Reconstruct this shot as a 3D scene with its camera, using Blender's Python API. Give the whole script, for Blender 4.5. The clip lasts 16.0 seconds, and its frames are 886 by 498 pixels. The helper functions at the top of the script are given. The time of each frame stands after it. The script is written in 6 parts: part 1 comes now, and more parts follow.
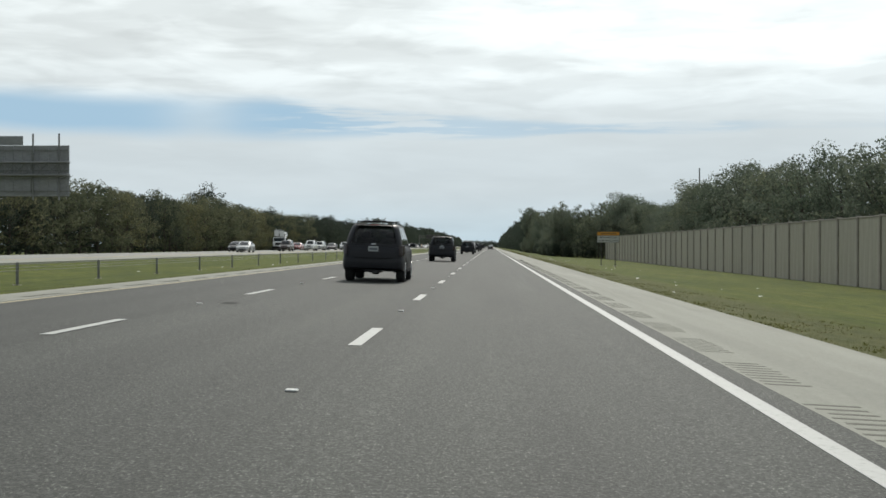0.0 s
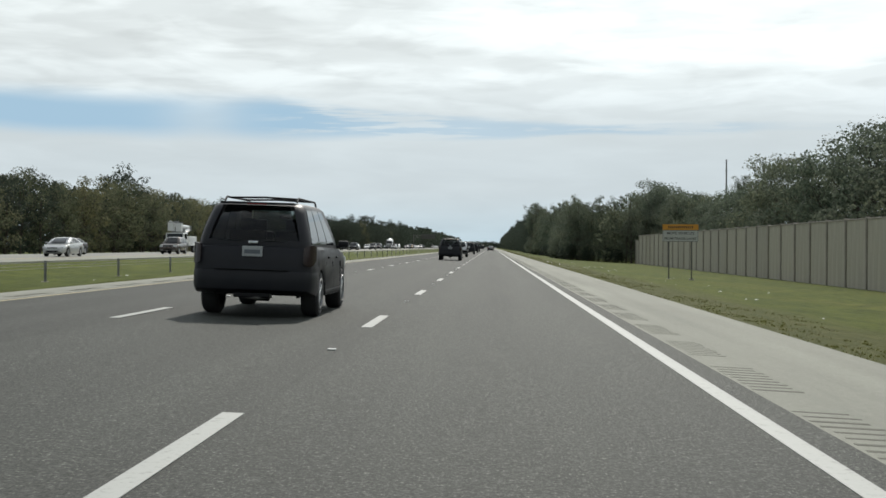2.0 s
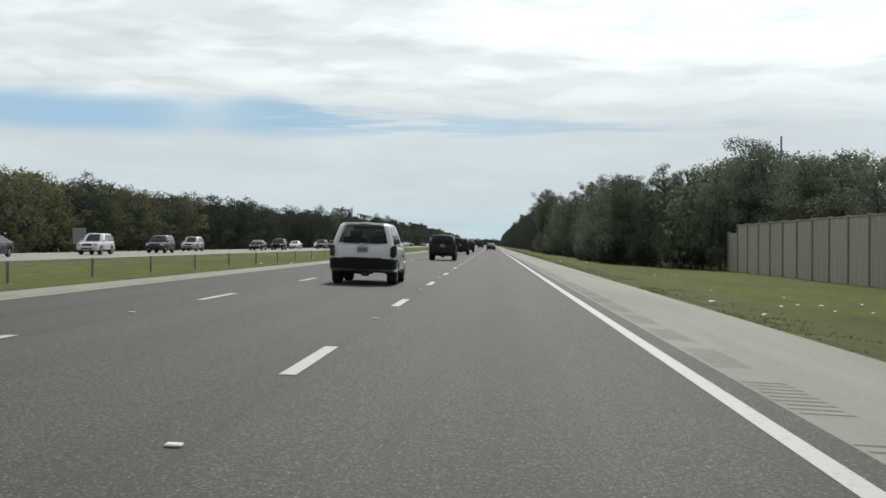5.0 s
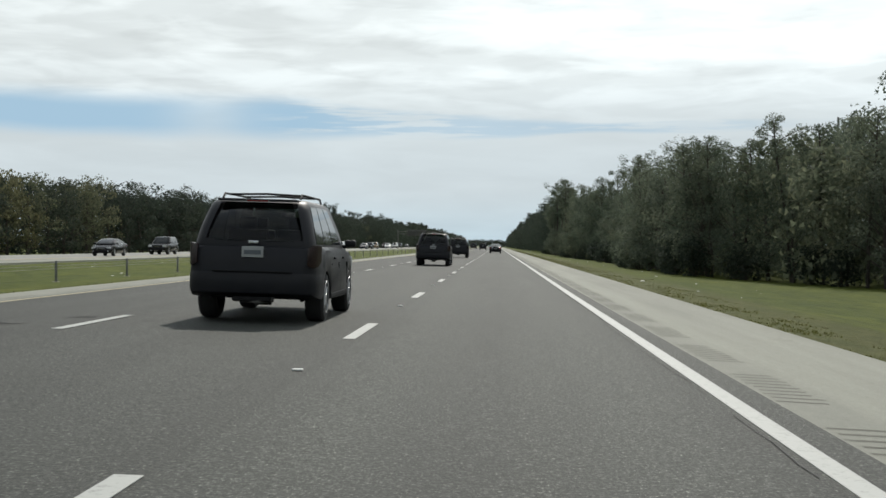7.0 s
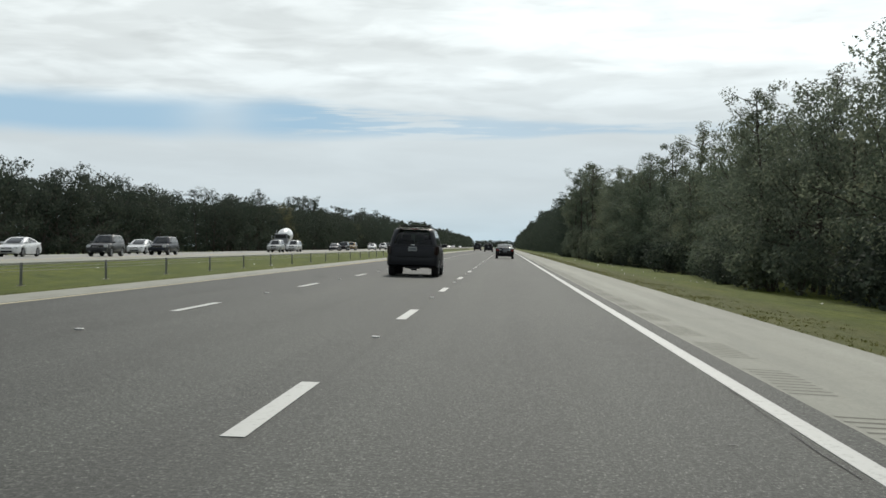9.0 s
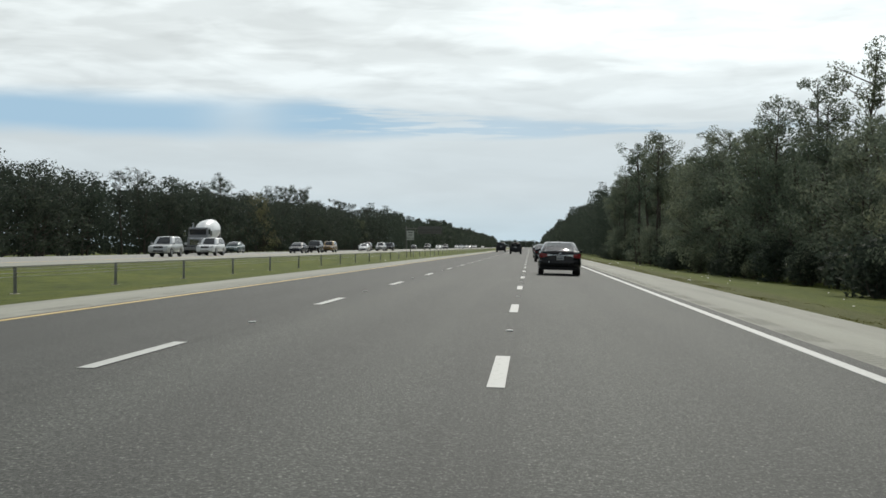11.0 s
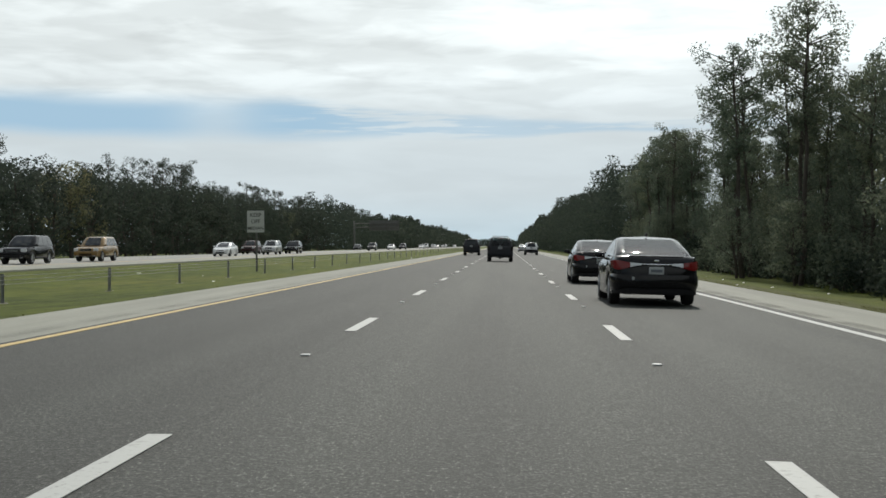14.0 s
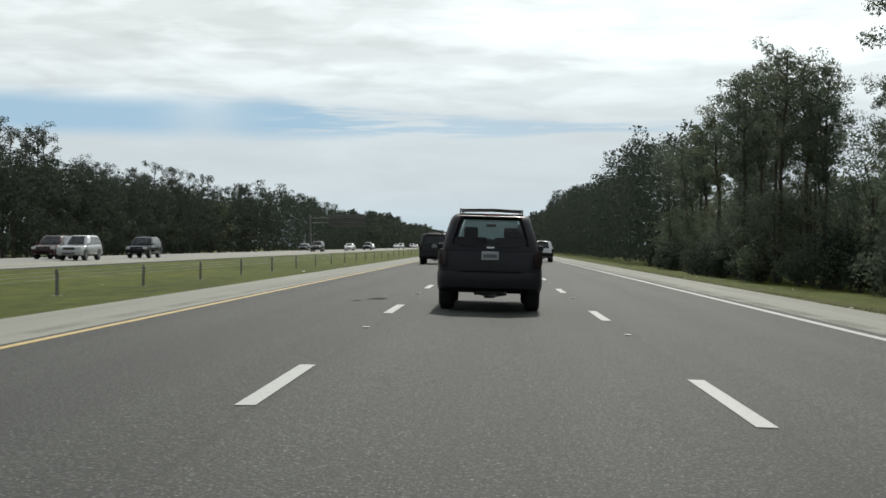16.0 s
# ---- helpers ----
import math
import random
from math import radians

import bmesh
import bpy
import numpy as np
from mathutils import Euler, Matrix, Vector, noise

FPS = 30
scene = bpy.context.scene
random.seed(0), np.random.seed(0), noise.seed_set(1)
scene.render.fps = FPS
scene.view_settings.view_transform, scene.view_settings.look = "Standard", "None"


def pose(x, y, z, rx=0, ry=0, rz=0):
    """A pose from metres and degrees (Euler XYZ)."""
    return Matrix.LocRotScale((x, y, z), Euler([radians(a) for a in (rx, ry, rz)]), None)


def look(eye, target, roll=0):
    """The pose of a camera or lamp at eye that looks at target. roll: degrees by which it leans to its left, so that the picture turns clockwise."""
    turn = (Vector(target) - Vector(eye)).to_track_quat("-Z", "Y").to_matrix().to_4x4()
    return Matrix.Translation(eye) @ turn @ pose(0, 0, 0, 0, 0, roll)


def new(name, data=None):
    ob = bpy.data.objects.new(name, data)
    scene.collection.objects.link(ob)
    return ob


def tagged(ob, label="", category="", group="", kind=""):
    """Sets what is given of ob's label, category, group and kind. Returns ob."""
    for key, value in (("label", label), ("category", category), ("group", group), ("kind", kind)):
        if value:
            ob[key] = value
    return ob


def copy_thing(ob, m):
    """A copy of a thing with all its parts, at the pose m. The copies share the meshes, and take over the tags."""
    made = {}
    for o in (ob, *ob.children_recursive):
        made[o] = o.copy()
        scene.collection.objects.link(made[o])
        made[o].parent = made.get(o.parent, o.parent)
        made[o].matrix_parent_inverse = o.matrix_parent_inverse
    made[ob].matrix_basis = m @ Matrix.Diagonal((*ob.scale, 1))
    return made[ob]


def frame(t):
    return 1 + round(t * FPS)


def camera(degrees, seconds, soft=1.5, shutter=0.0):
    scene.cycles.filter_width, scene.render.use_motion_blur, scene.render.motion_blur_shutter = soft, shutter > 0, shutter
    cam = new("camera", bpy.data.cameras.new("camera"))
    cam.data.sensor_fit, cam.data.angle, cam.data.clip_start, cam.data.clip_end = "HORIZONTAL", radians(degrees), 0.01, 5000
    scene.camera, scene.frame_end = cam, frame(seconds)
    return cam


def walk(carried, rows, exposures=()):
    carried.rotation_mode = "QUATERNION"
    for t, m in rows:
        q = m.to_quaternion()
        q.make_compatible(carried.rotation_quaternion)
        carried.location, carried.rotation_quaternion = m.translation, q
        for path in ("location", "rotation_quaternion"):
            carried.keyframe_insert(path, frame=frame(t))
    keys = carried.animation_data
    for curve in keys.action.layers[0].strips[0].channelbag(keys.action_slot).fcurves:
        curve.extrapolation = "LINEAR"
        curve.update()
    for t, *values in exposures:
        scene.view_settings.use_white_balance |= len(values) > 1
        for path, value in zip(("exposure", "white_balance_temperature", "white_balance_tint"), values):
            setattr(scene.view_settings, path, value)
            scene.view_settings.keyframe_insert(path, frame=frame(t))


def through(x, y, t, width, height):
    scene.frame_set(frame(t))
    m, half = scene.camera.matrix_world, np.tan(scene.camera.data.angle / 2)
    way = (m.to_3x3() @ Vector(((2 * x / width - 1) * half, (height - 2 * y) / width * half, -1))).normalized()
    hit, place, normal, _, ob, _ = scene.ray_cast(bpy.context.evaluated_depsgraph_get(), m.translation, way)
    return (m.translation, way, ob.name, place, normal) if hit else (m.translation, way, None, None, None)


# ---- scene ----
cam = camera(39.00, 16.0, soft=1.6)

# seconds, x, y, z, pitch, roll, yaw
PATH = [
    (0.00, 1.575, -14.45, 1.157, -0.133, -0.088, 2.166),
    (0.50, 1.622, 3.14, 1.156, -0.267, -0.149, 2.208),
    (1.00, 1.647, 20.50, 1.155, -0.240, -0.152, 2.107),
    (1.50, 1.701, 38.02, 1.154, -0.257, -0.096, 2.146),
    (2.00, 1.757, 55.48, 1.152, -0.104, -0.255, 2.202),
    (2.50, 1.770, 72.85, 1.152, -0.069, -0.198, 2.246),
    (3.00, 1.792, 90.39, 1.151, -0.181, -0.220, 2.306),
    (3.50, 1.801, 107.65, 1.151, -0.264, -0.196, 2.280),
    (4.00, 1.787, 125.12, 1.151, -0.191, -0.083, 2.198),
    (6.50, 1.837, 211.32, 1.150, -0.224, -0.061, 2.388),
    (7.00, 1.831, 228.53, 1.150, -0.153, -0.011, 2.472),
    (7.50, 1.802, 245.48, 1.151, -0.152, -0.192, 2.439),
    (8.00, 1.785, 262.81, 1.151, -0.156, -0.246, 2.527),
    (8.50, 1.764, 279.87, 1.152, -0.190, -0.123, 2.594),
    (9.00, 1.635, 297.33, 1.155, -0.114, -0.149, 2.852),
    (9.50, 1.461, 314.63, 1.160, -0.044, -0.200, 3.494),
    (10.75, 0.520, 358.20, 1.186, -0.100, -0.100, 3.980),
    (12.00, -0.571, 401.66, 1.217, -0.150, 0.019, 3.602),
    (12.50, -0.942, 419.24, 1.228, -0.185, 0.084, 3.191),
    (13.00, -1.177, 436.54, 1.236, -0.137, 0.305, 3.071),
    (13.50, -1.351, 453.94, 1.241, -0.172, 0.423, 3.116),
    (14.00, -1.557, 471.32, 1.247, -0.146, 0.323, 2.846),
    (14.50, -1.700, 488.51, 1.251, -0.160, 0.144, 2.694),
    (15.00, -1.780, 505.77, 1.254, -0.270, 0.245, 2.604),
    (15.50, -1.825, 522.83, 1.255, -0.277, 0.273, 2.476),
    (16.00, -1.866, 540.00, 1.257, -0.158, 0.126, 2.294),
]
walk(cam, [(t, pose(x, y, z, 90 + p, r, w)) for t, x, y, z, p, r, w in PATH])

SUN_ELEV, SUN_AZ = radians(43), radians(6)      # azimuth from +y towards +x

# ---------------------------------------------------------------- world, sun
def build_world():
    w = bpy.data.worlds.new("sky")
    scene.world = w
    w.use_nodes = True
    nt = w.node_tree
    N, L = nt.nodes, nt.links
    N.clear()

    def node(kind, **kw):
        n = N.new(kind)
        for k, v in kw.items():
            n.inputs[k].default_value = v
        return n

    def mth(op, a, b=None, c=None, clamp=False):
        n = N.new("ShaderNodeMath")
        n.operation, n.use_clamp = op, clamp
        for i, v in enumerate((a, b, c)):
            if v is None:
                continue
            if isinstance(v, (int, float)):
                n.inputs[i].default_value = v
            else:
                L.new(v, n.inputs[i])
        return n.outputs[0]

    def mix(fac, a, b):
        n = N.new("ShaderNodeMix")
        n.data_type = "RGBA"
        for sock, v in ((n.inputs[0], fac), (n.inputs[6], a), (n.inputs[7], b)):
            if isinstance(v, (int, float)):
                sock.default_value = v
            elif isinstance(v, tuple):
                sock.default_value = v
            else:
                L.new(v, sock)
        return n.outputs[2]

    def smooth(v, lo, hi):
        n = N.new("ShaderNodeMapRange")
        n.interpolation_type = "SMOOTHSTEP"
        L.new(v, n.inputs[0])
        n.inputs[1].default_value, n.inputs[2].default_value = lo, hi
        n.inputs[3].default_value, n.inputs[4].default_value = 0, 1
        return n.outputs[0]

    co = N.new("ShaderNodeTexCoord")
    sep = N.new("ShaderNodeSeparateXYZ")
    L.new(co.outputs["Generated"], sep.inputs[0])
    az = mth("ARCTAN2", sep.outputs[0], sep.outputs[1])
    el = mth("ARCSINE", sep.outputs[2])
    sky = N.new("ShaderNodeTexSky")
    sky.sky_type, sky.sun_disc = "NISHITA", False
    sky.sun_elevation, sky.sun_rotation = SUN_ELEV, SUN_AZ
    sky.air_density, sky.dust_density = 1.0, 1.0
    dim = N.new("ShaderNodeVectorMath")
    dim.operation = "SCALE"
    dim.inputs[3].default_value = 0.085
    L.new(sky.outputs[0], dim.inputs[0])

    def fbm(sx, sy, scale, detail, rough, off=0.0, warp=0.0):
        c = N.new("ShaderNodeCombineXYZ")
        L.new(mth("MULTIPLY", az, sx), c.inputs[0])
        L.new(mth("MULTIPLY", el, sy), c.inputs[1])
        c.inputs[2].default_value = off
        n = N.new("ShaderNodeTexNoise")
        n.inputs["Scale"].default_value, n.inputs["Detail"].default_value = scale, detail
        n.inputs["Roughness"].default_value, n.inputs["Distortion"].default_value = rough, warp
        L.new(c.outputs[0], n.inputs["Vector"])
        return n.outputs[0]

    big = fbm(1.0, 4.5, 4.0, 4.0, 0.5, 1.7, 0.5)
    soft = fbm(1.0, 4.2, 13.0, 4.0, 0.5, 12.4, 0.5)
    mid = fbm(1.0, 5.2, 12.0, 4.0, 0.52, 5.2, 0.4)
    fine = fbm(1.0, 14.0, 16.0, 4.0, 0.55, 9.1, 0.3)
    # cloud sheet: pale bluish grey near the horizon, white higher up
    low = mix(smooth(el, 0.0, 0.05), (0.56, 0.69, 0.76, 1), (0.65, 0.73, 0.765, 1))
    high = mix(smooth(el, 0.05, 0.17), low, (0.775, 0.835, 0.84, 1))
    upper = smooth(el, 0.085, 0.135)
    bright = mth("ADD", mth("MULTIPLY", smooth(mid, 0.36, 0.66), mth("ADD", 0.04, mth("MULTIPLY", upper, 0.15))), mth("MULTIPLY", smooth(big, 0.35, 0.65), 0.08))
    bright = mth("ADD", bright, mth("MULTIPLY", upper, 0.03))
    shade = mth("SUBTRACT", 1.0, mth("MULTIPLY", mth("MULTIPLY", smooth(soft, 0.46, 0.7), upper), 0.1))
    sunward = mth("MULTIPLY", smooth(el, 0.06, 0.24), smooth(az, -0.2, 0.16))
    gain = mth("MULTIPLY", mth("ADD", mth("ADD", bright, 0.90), mth("MULTIPLY", sunward, 0.42)), mth("ADD", 0.5, mth("MULTIPLY", smooth(sep.outputs[1], -0.6, 0.5), 0.5)))
    lit = N.new("ShaderNodeVectorMath")
    lit.operation = "SCALE"
    L.new(high, lit.inputs[0])
    L.new(mth("MULTIPLY", gain, shade), lit.inputs[3])
    # the long gap of blue in the sheet, wide on the left and running out in thin streaks to the right
    wob = mth("ADD", el, mth("ADD", mth("MULTIPLY", mth("SUBTRACT", big, 0.5), 0.012), mth("MULTIPLY", mth("SUBTRACT", mid, 0.5), 0.007)))
    centre = mth("SUBTRACT", 0.1015, mth("MULTIPLY", smooth(az, -0.25, 0.1), 0.0095))
    half = mth("SUBTRACT", mth("SUBTRACT", 0.0185, mth("MULTIPLY", smooth(az, -0.19, -0.08), 0.0085)), mth("MULTIPLY", smooth(az, -0.05, 0.1), 0.0055))
    dist = mth("DIVIDE", mth("ABSOLUTE", mth("SUBTRACT", wob, centre)), half)
    band = mth("SUBTRACT", 1.0, smooth(dist, 0.35, 1.25))
    side = mth("SUBTRACT", mth("SUBTRACT", 1.0, mth("MULTIPLY", smooth(az, -0.17, -0.04), 0.4)), mth("MULTIPLY", smooth(az, 0.15, 0.24), 0.5))
    q = mth("DIVIDE", mth("ADD", az, 0.228), 0.03)
    veil = mth("MULTIPLY", mth("POWER", 2.718, mth("MULTIPLY", mth("MULTIPLY", q, q), -1.0)), 0.42)
    wisps = mth("MULTIPLY", mth("MULTIPLY", smooth(fine, 0.46, 0.62), smooth(az, -0.2, -0.13)), 0.75)
    open_ = mth("MULTIPLY", mth("MULTIPLY", band, side), mth("SUBTRACT", mth("SUBTRACT", 1.0, veil), wisps), clamp=True)
    # broken sheet above the view
    rest = mth("MULTIPLY", smooth(el, 0.35, 0.7), smooth(big, 0.62, 0.42))
    opening = mth("MAXIMUM", open_, mth("MULTIPLY", rest, 0.6))
    blue = mix(smooth(el, 0.2, 0.5), (0.385, 0.565, 0.715, 1), dim.outputs[0])
    out = mix(opening, lit.outputs[0], blue)
    bg = N.new("ShaderNodeBackground")
    L.new(out, bg.inputs[0])
    bg.inputs[1].default_value = 1.0
    o = N.new("ShaderNodeOutputWorld")
    L.new(bg.outputs[0], o.inputs[0])


build_world()
sun = new("sun", bpy.data.lights.new("sun", "SUN"))
sun.data.energy, sun.data.angle, sun.data.color = 2.9, radians(0.6), (1.0, 0.95, 0.87)
sun_way = Vector((math.sin(SUN_AZ) * math.cos(SUN_ELEV), math.cos(SUN_AZ) * math.cos(SUN_ELEV), math.sin(SUN_ELEV)))
sun.matrix_world = look(sun_way * 60, (0, 0, 0))


# ---------------------------------------------------------------- materials
def material(name):
    m = bpy.data.materials.new(name)
    m.use_nodes = True
    nt = m.node_tree
    return m, nt.nodes, nt.links, nt.nodes["Principled BSDF"]


def ramp(N, L, src, stops):
    r = N.new("ShaderNodeValToRGB")
    els = r.color_ramp.elements
    while len(els) < len(stops):
        els.new(0.5)
    for e, (p, c) in zip(els, stops):
        e.position, e.color = p, (*c, 1)
    L.new(src, r.inputs[0])
    return r.outputs[0]


def noise_tex(N, L, vec, scale, detail=4, rough=0.55, warp=0.0):
    n = N.new("ShaderNodeTexNoise")
    n.inputs["Scale"].default_value, n.inputs["Detail"].default_value = scale, detail
    n.inputs["Roughness"].default_value, n.inputs["Distortion"].default_value = rough, warp
    L.new(vec, n.inputs["Vector"])
    return n.outputs[0]


def stretched(N, L, scale, kind="Object"):
    c = N.new("ShaderNodeTexCoord")
    m = N.new("ShaderNodeMapping")
    m.inputs["Scale"].default_value = scale
    L.new(c.outputs[kind], m.inputs[0])
    return m.outputs[0]


def blend(N, L, a, b, fac, mode="MIX"):
    n = N.new("ShaderNodeMix")
    n.data_type, n.blend_type = "RGBA", mode
    for s, v in ((n.inputs[0], fac), (n.inputs[6], a), (n.inputs[7], b)):
        if isinstance(v, (int, float)):
            s.default_value = v
        elif isinstance(v, tuple):
            s.default_value = (*v, 1)
        else:
            L.new(v, s)
    return n.outputs[2]


def bumped(N, L, bsdf, height, strength, distance=0.01):
    b = N.new("ShaderNodeBump")
    b.inputs["Strength"].default_value, b.inputs["Distance"].default_value = strength, distance
    L.new(height, b.inputs["Height"])
    L.new(b.outputs[0], bsdf.inputs["Normal"])


def mat_asphalt(name, dark, mid, light, uneven=0.26, tracks=0.0, rough=0.82, spec=0.35):
    m, N, L, B = material(name)
    p = stretched(N, L, (1, 1, 1))
    grain = noise_tex(N, L, p, 30, 4, 0.85)
    coarse = noise_tex(N, L, stretched(N, L, (16, 4.5, 1)), 1.0, 3, 0.75)
    patchy = noise_tex(N, L, stretched(N, L, (0.9, 0.06, 1)), 1.0, 5, 0.6)
    streak = noise_tex(N, L, stretched(N, L, (2.2, 0.012, 1)), 1.0, 3, 0.5)
    col = ramp(N, L, grain, [(0.28, dark), (0.5, mid), (0.74, light)])
    tone = ramp(N, L, patchy, [(0.3, (0.84, 0.84, 0.84)), (0.7, (1.12, 1.12, 1.11))])
    col = blend(N, L, col, tone, 1.0, "MULTIPLY")
    tone = ramp(N, L, streak, [(0.32, (0.93, 0.93, 0.94)), (0.68, (1.06, 1.06, 1.06))])
    col = blend(N, L, col, tone, 1.0, "MULTIPLY")
    tone = ramp(N, L, coarse, [(0.3, (1 - uneven,) * 3), (0.7, (1 + uneven,) * 3)])
    col = blend(N, L, col, tone, 1.0, "MULTIPLY")
    stain = noise_tex(N, L, stretched(N, L, (0.6, 0.25, 1)), 1.0, 6, 0.7, 1.0)
    tone = ramp(N, L, stain, [(0.58, (1, 1, 1)), (0.78, (0.8, 0.79, 0.78))])
    col = blend(N, L, col, tone, 1.0, "MULTIPLY")
    if tracks:
        # wheel tracks polished paler, the oil-darkened middle of each lane between them
        sep = N.new("ShaderNodeSeparateXYZ")
        L.new(stretched(N, L, (1, 1, 1)), sep.inputs[0])
        wave = N.new("ShaderNodeMath")
        wave.operation = "MULTIPLY"
        wave.inputs[1].default_value = 2 * math.pi / 1.83
        L.new(sep.outputs[0], wave.inputs[0])
        sn = N.new("ShaderNodeMath")
        sn.operation = "COSINE"
        L.new(wave.outputs[0], sn.inputs[0])
        mr = N.new("ShaderNodeMapRange")
        L.new(sn.outputs[0], mr.inputs[0])
        mr.inputs[1].default_value, mr.inputs[2].default_value, mr.inputs[3].default_value, mr.inputs[4].default_value = -1, 1, 0, 1
        tone = ramp(N, L, mr.outputs[0], [(0.0, (1 + tracks,) * 3), (1.0, (1 - tracks,) * 3)])
        col = blend(N, L, col, tone, 1.0, "MULTIPLY")
        # tone by lane: darker from the outer lane towards the inner ones
        mr = N.new("ShaderNodeMapRange")
        L.new(sep.outputs[0], mr.inputs[0])
        mr.inputs[1].default_value, mr.inputs[2].default_value = -7.8, 4.1
        runs = ((-7.8, 0.68), (-3.85, 0.74), (-3.45, 0.88), (-0.15, 0.9), (0.2, 0.98), (4.1, 0.98))
        tone = ramp(N, L, mr.outputs[0], [((x + 7.8) / 11.9, (g, g, g)) for x, g in runs])
        col = blend(N, L, col, tone, 1.0, "MULTIPLY")
        # the long joint beside the lane line, dark and wavering
        for at in (0.09, -3.55):
            wav = noise_tex(N, L, stretched(N, L, (0.2, 0.5, 1)), 1.0, 4, 0.6)
            off = N.new("ShaderNodeMath")
            off.operation = "MULTIPLY_ADD"
            L.new(wav, off.inputs[0])
            off.inputs[1].default_value = 0.16
            L.new(sep.outputs[0], off.inputs[2])
            cmp_ = N.new("ShaderNodeMath")
            cmp_.operation = "SUBTRACT"
            L.new(off.outputs[0], cmp_.inputs[0])
            cmp_.inputs[1].default_value = at + 0.08
            ab = N.new("ShaderNodeMath")
            ab.operation = "ABSOLUTE"
            L.new(cmp_.outputs[0], ab.inputs[0])
            tone = ramp(N, L, ab.outputs[0], [(0.0, (0.85, 0.85, 0.85)), (0.025, (0.88, 0.88, 0.88)), (0.06, (1, 1, 1))])
            col = blend(N, L, col, tone, 1.0, "MULTIPLY")
        # pale chips of stone in the worn surface
        chips = noise_tex(N, L, stretched(N, L, (62, 24, 1)), 1.0, 3, 0.6)
        tone = ramp(N, L, chips, [(0.32, (0.3, 0.3, 0.3)), (0.42, (0.9, 0.9, 0.9)), (0.56, (0.95, 0.95, 0.95)), (0.67, (3.0, 3.0, 2.88))])
        col = blend(N, L, col, tone, 1.0, "MULTIPLY")
    L.new(col, B.inputs["Base Color"])
    B.inputs["Roughness"].default_value = rough
    B.inputs["Specular IOR Level"].default_value = spec
    bumped(N, L, B, grain, 0.55, 0.012)
    return m


def mat_paint(name, color, worn):
    m, N, L, B = material(name)
    p = stretched(N, L, (1, 1, 1))
    wear = noise_tex(N, L, p, 16, 5, 0.7)
    col = ramp(N, L, wear, [(0.3, worn), (0.45, color), (0.8, tuple(min(1, c * 1.06) for c in color))])
    L.new(col, B.inputs["Base Color"])
    B.inputs["Roughness"].default_value = 0.65
    bumped(N, L, B, wear, 0.2, 0.004)
    return m


def mat_grass():
    m, N, L, B = material("grass")
    big = noise_tex(N, L, stretched(N, L, (0.12, 0.05, 1)), 1.0, 5, 0.6)
    mid = noise_tex(N, L, stretched(N, L, (1, 0.45, 1)), 1.1, 7, 0.72)
    fine = noise_tex(N, L, stretched(N, L, (1, 1, 1)), 22, 4, 0.7)
    a = ramp(N, L, big, [(0.3, (0.060, 0.080, 0.013)), (0.55, (0.084, 0.104, 0.016)), (0.78, (0.110, 0.114, 0.026))])
    b = ramp(N, L, mid, [(0.32, (0.5, 0.56, 0.5)), (0.68, (1.42, 1.36, 1.22))])
    c = ramp(N, L, fine, [(0.25, (0.6, 0.6, 0.6)), (0.75, (1.35, 1.33, 1.25))])
    col = blend(N, L, blend(N, L, a, b, 1.0, "MULTIPLY"), c, 1.0, "MULTIPLY")
    # rough, drier growth next to the pavement
    sep = N.new("ShaderNodeSeparateXYZ")
    L.new(stretched(N, L, (1, 1, 1)), sep.inputs[0])
    wob = noise_tex(N, L, stretched(N, L, (0.5, 0.12, 1)), 1.0, 6, 0.7)
    add = N.new("ShaderNodeMath")
    add.operation = "MULTIPLY_ADD"
    L.new(wob, add.inputs[0])
    add.inputs[1].default_value = 6.0
    L.new(sep.outputs[0], add.inputs[2])
    mr = N.new("ShaderNodeMapRange")
    L.new(add.outputs[0], mr.inputs[0])
    mr.inputs[1].default_value, mr.inputs[2].default_value, mr.inputs[3].default_value, mr.inputs[4].default_value = 12.5, 15.5, 1.0, 0.0
    straw = noise_tex(N, L, stretched(N, L, (2.4, 1.1, 1)), 1.0, 6, 0.75)
    rough = blend(N, L, (0.054, 0.066, 0.018), (0.112, 0.110, 0.042), ramp(N, L, straw, [(0.36, (0, 0, 0)), (0.64, (1, 1, 1))]))
    rough = blend(N, L, rough, c, 1.0, "MULTIPLY")
    near = N.new("ShaderNodeMath")
    near.operation = "MULTIPLY"
    L.new(mr.outputs[0], near.inputs[0])
    mr2 = N.new("ShaderNodeMapRange")
    L.new(sep.outputs[0], mr2.inputs[0])
    mr2.inputs[1].default_value, mr2.inputs[2].default_value, mr2.inputs[3].default_value, mr2.inputs[4].default_value = 0.0, 1.0, 0.0, 0.85
    L.new(mr2.outputs[0], near.inputs[1])
    col = blend(N, L, col, rough, near.outputs[0])
    L.new(col, B.inputs["Base Color"])
    B.inputs["Roughness"].default_value = 0.9
    B.inputs["Specular IOR Level"].default_value = 0.12
    bumped(N, L, B, fine, 0.9, 0.05)
    return m


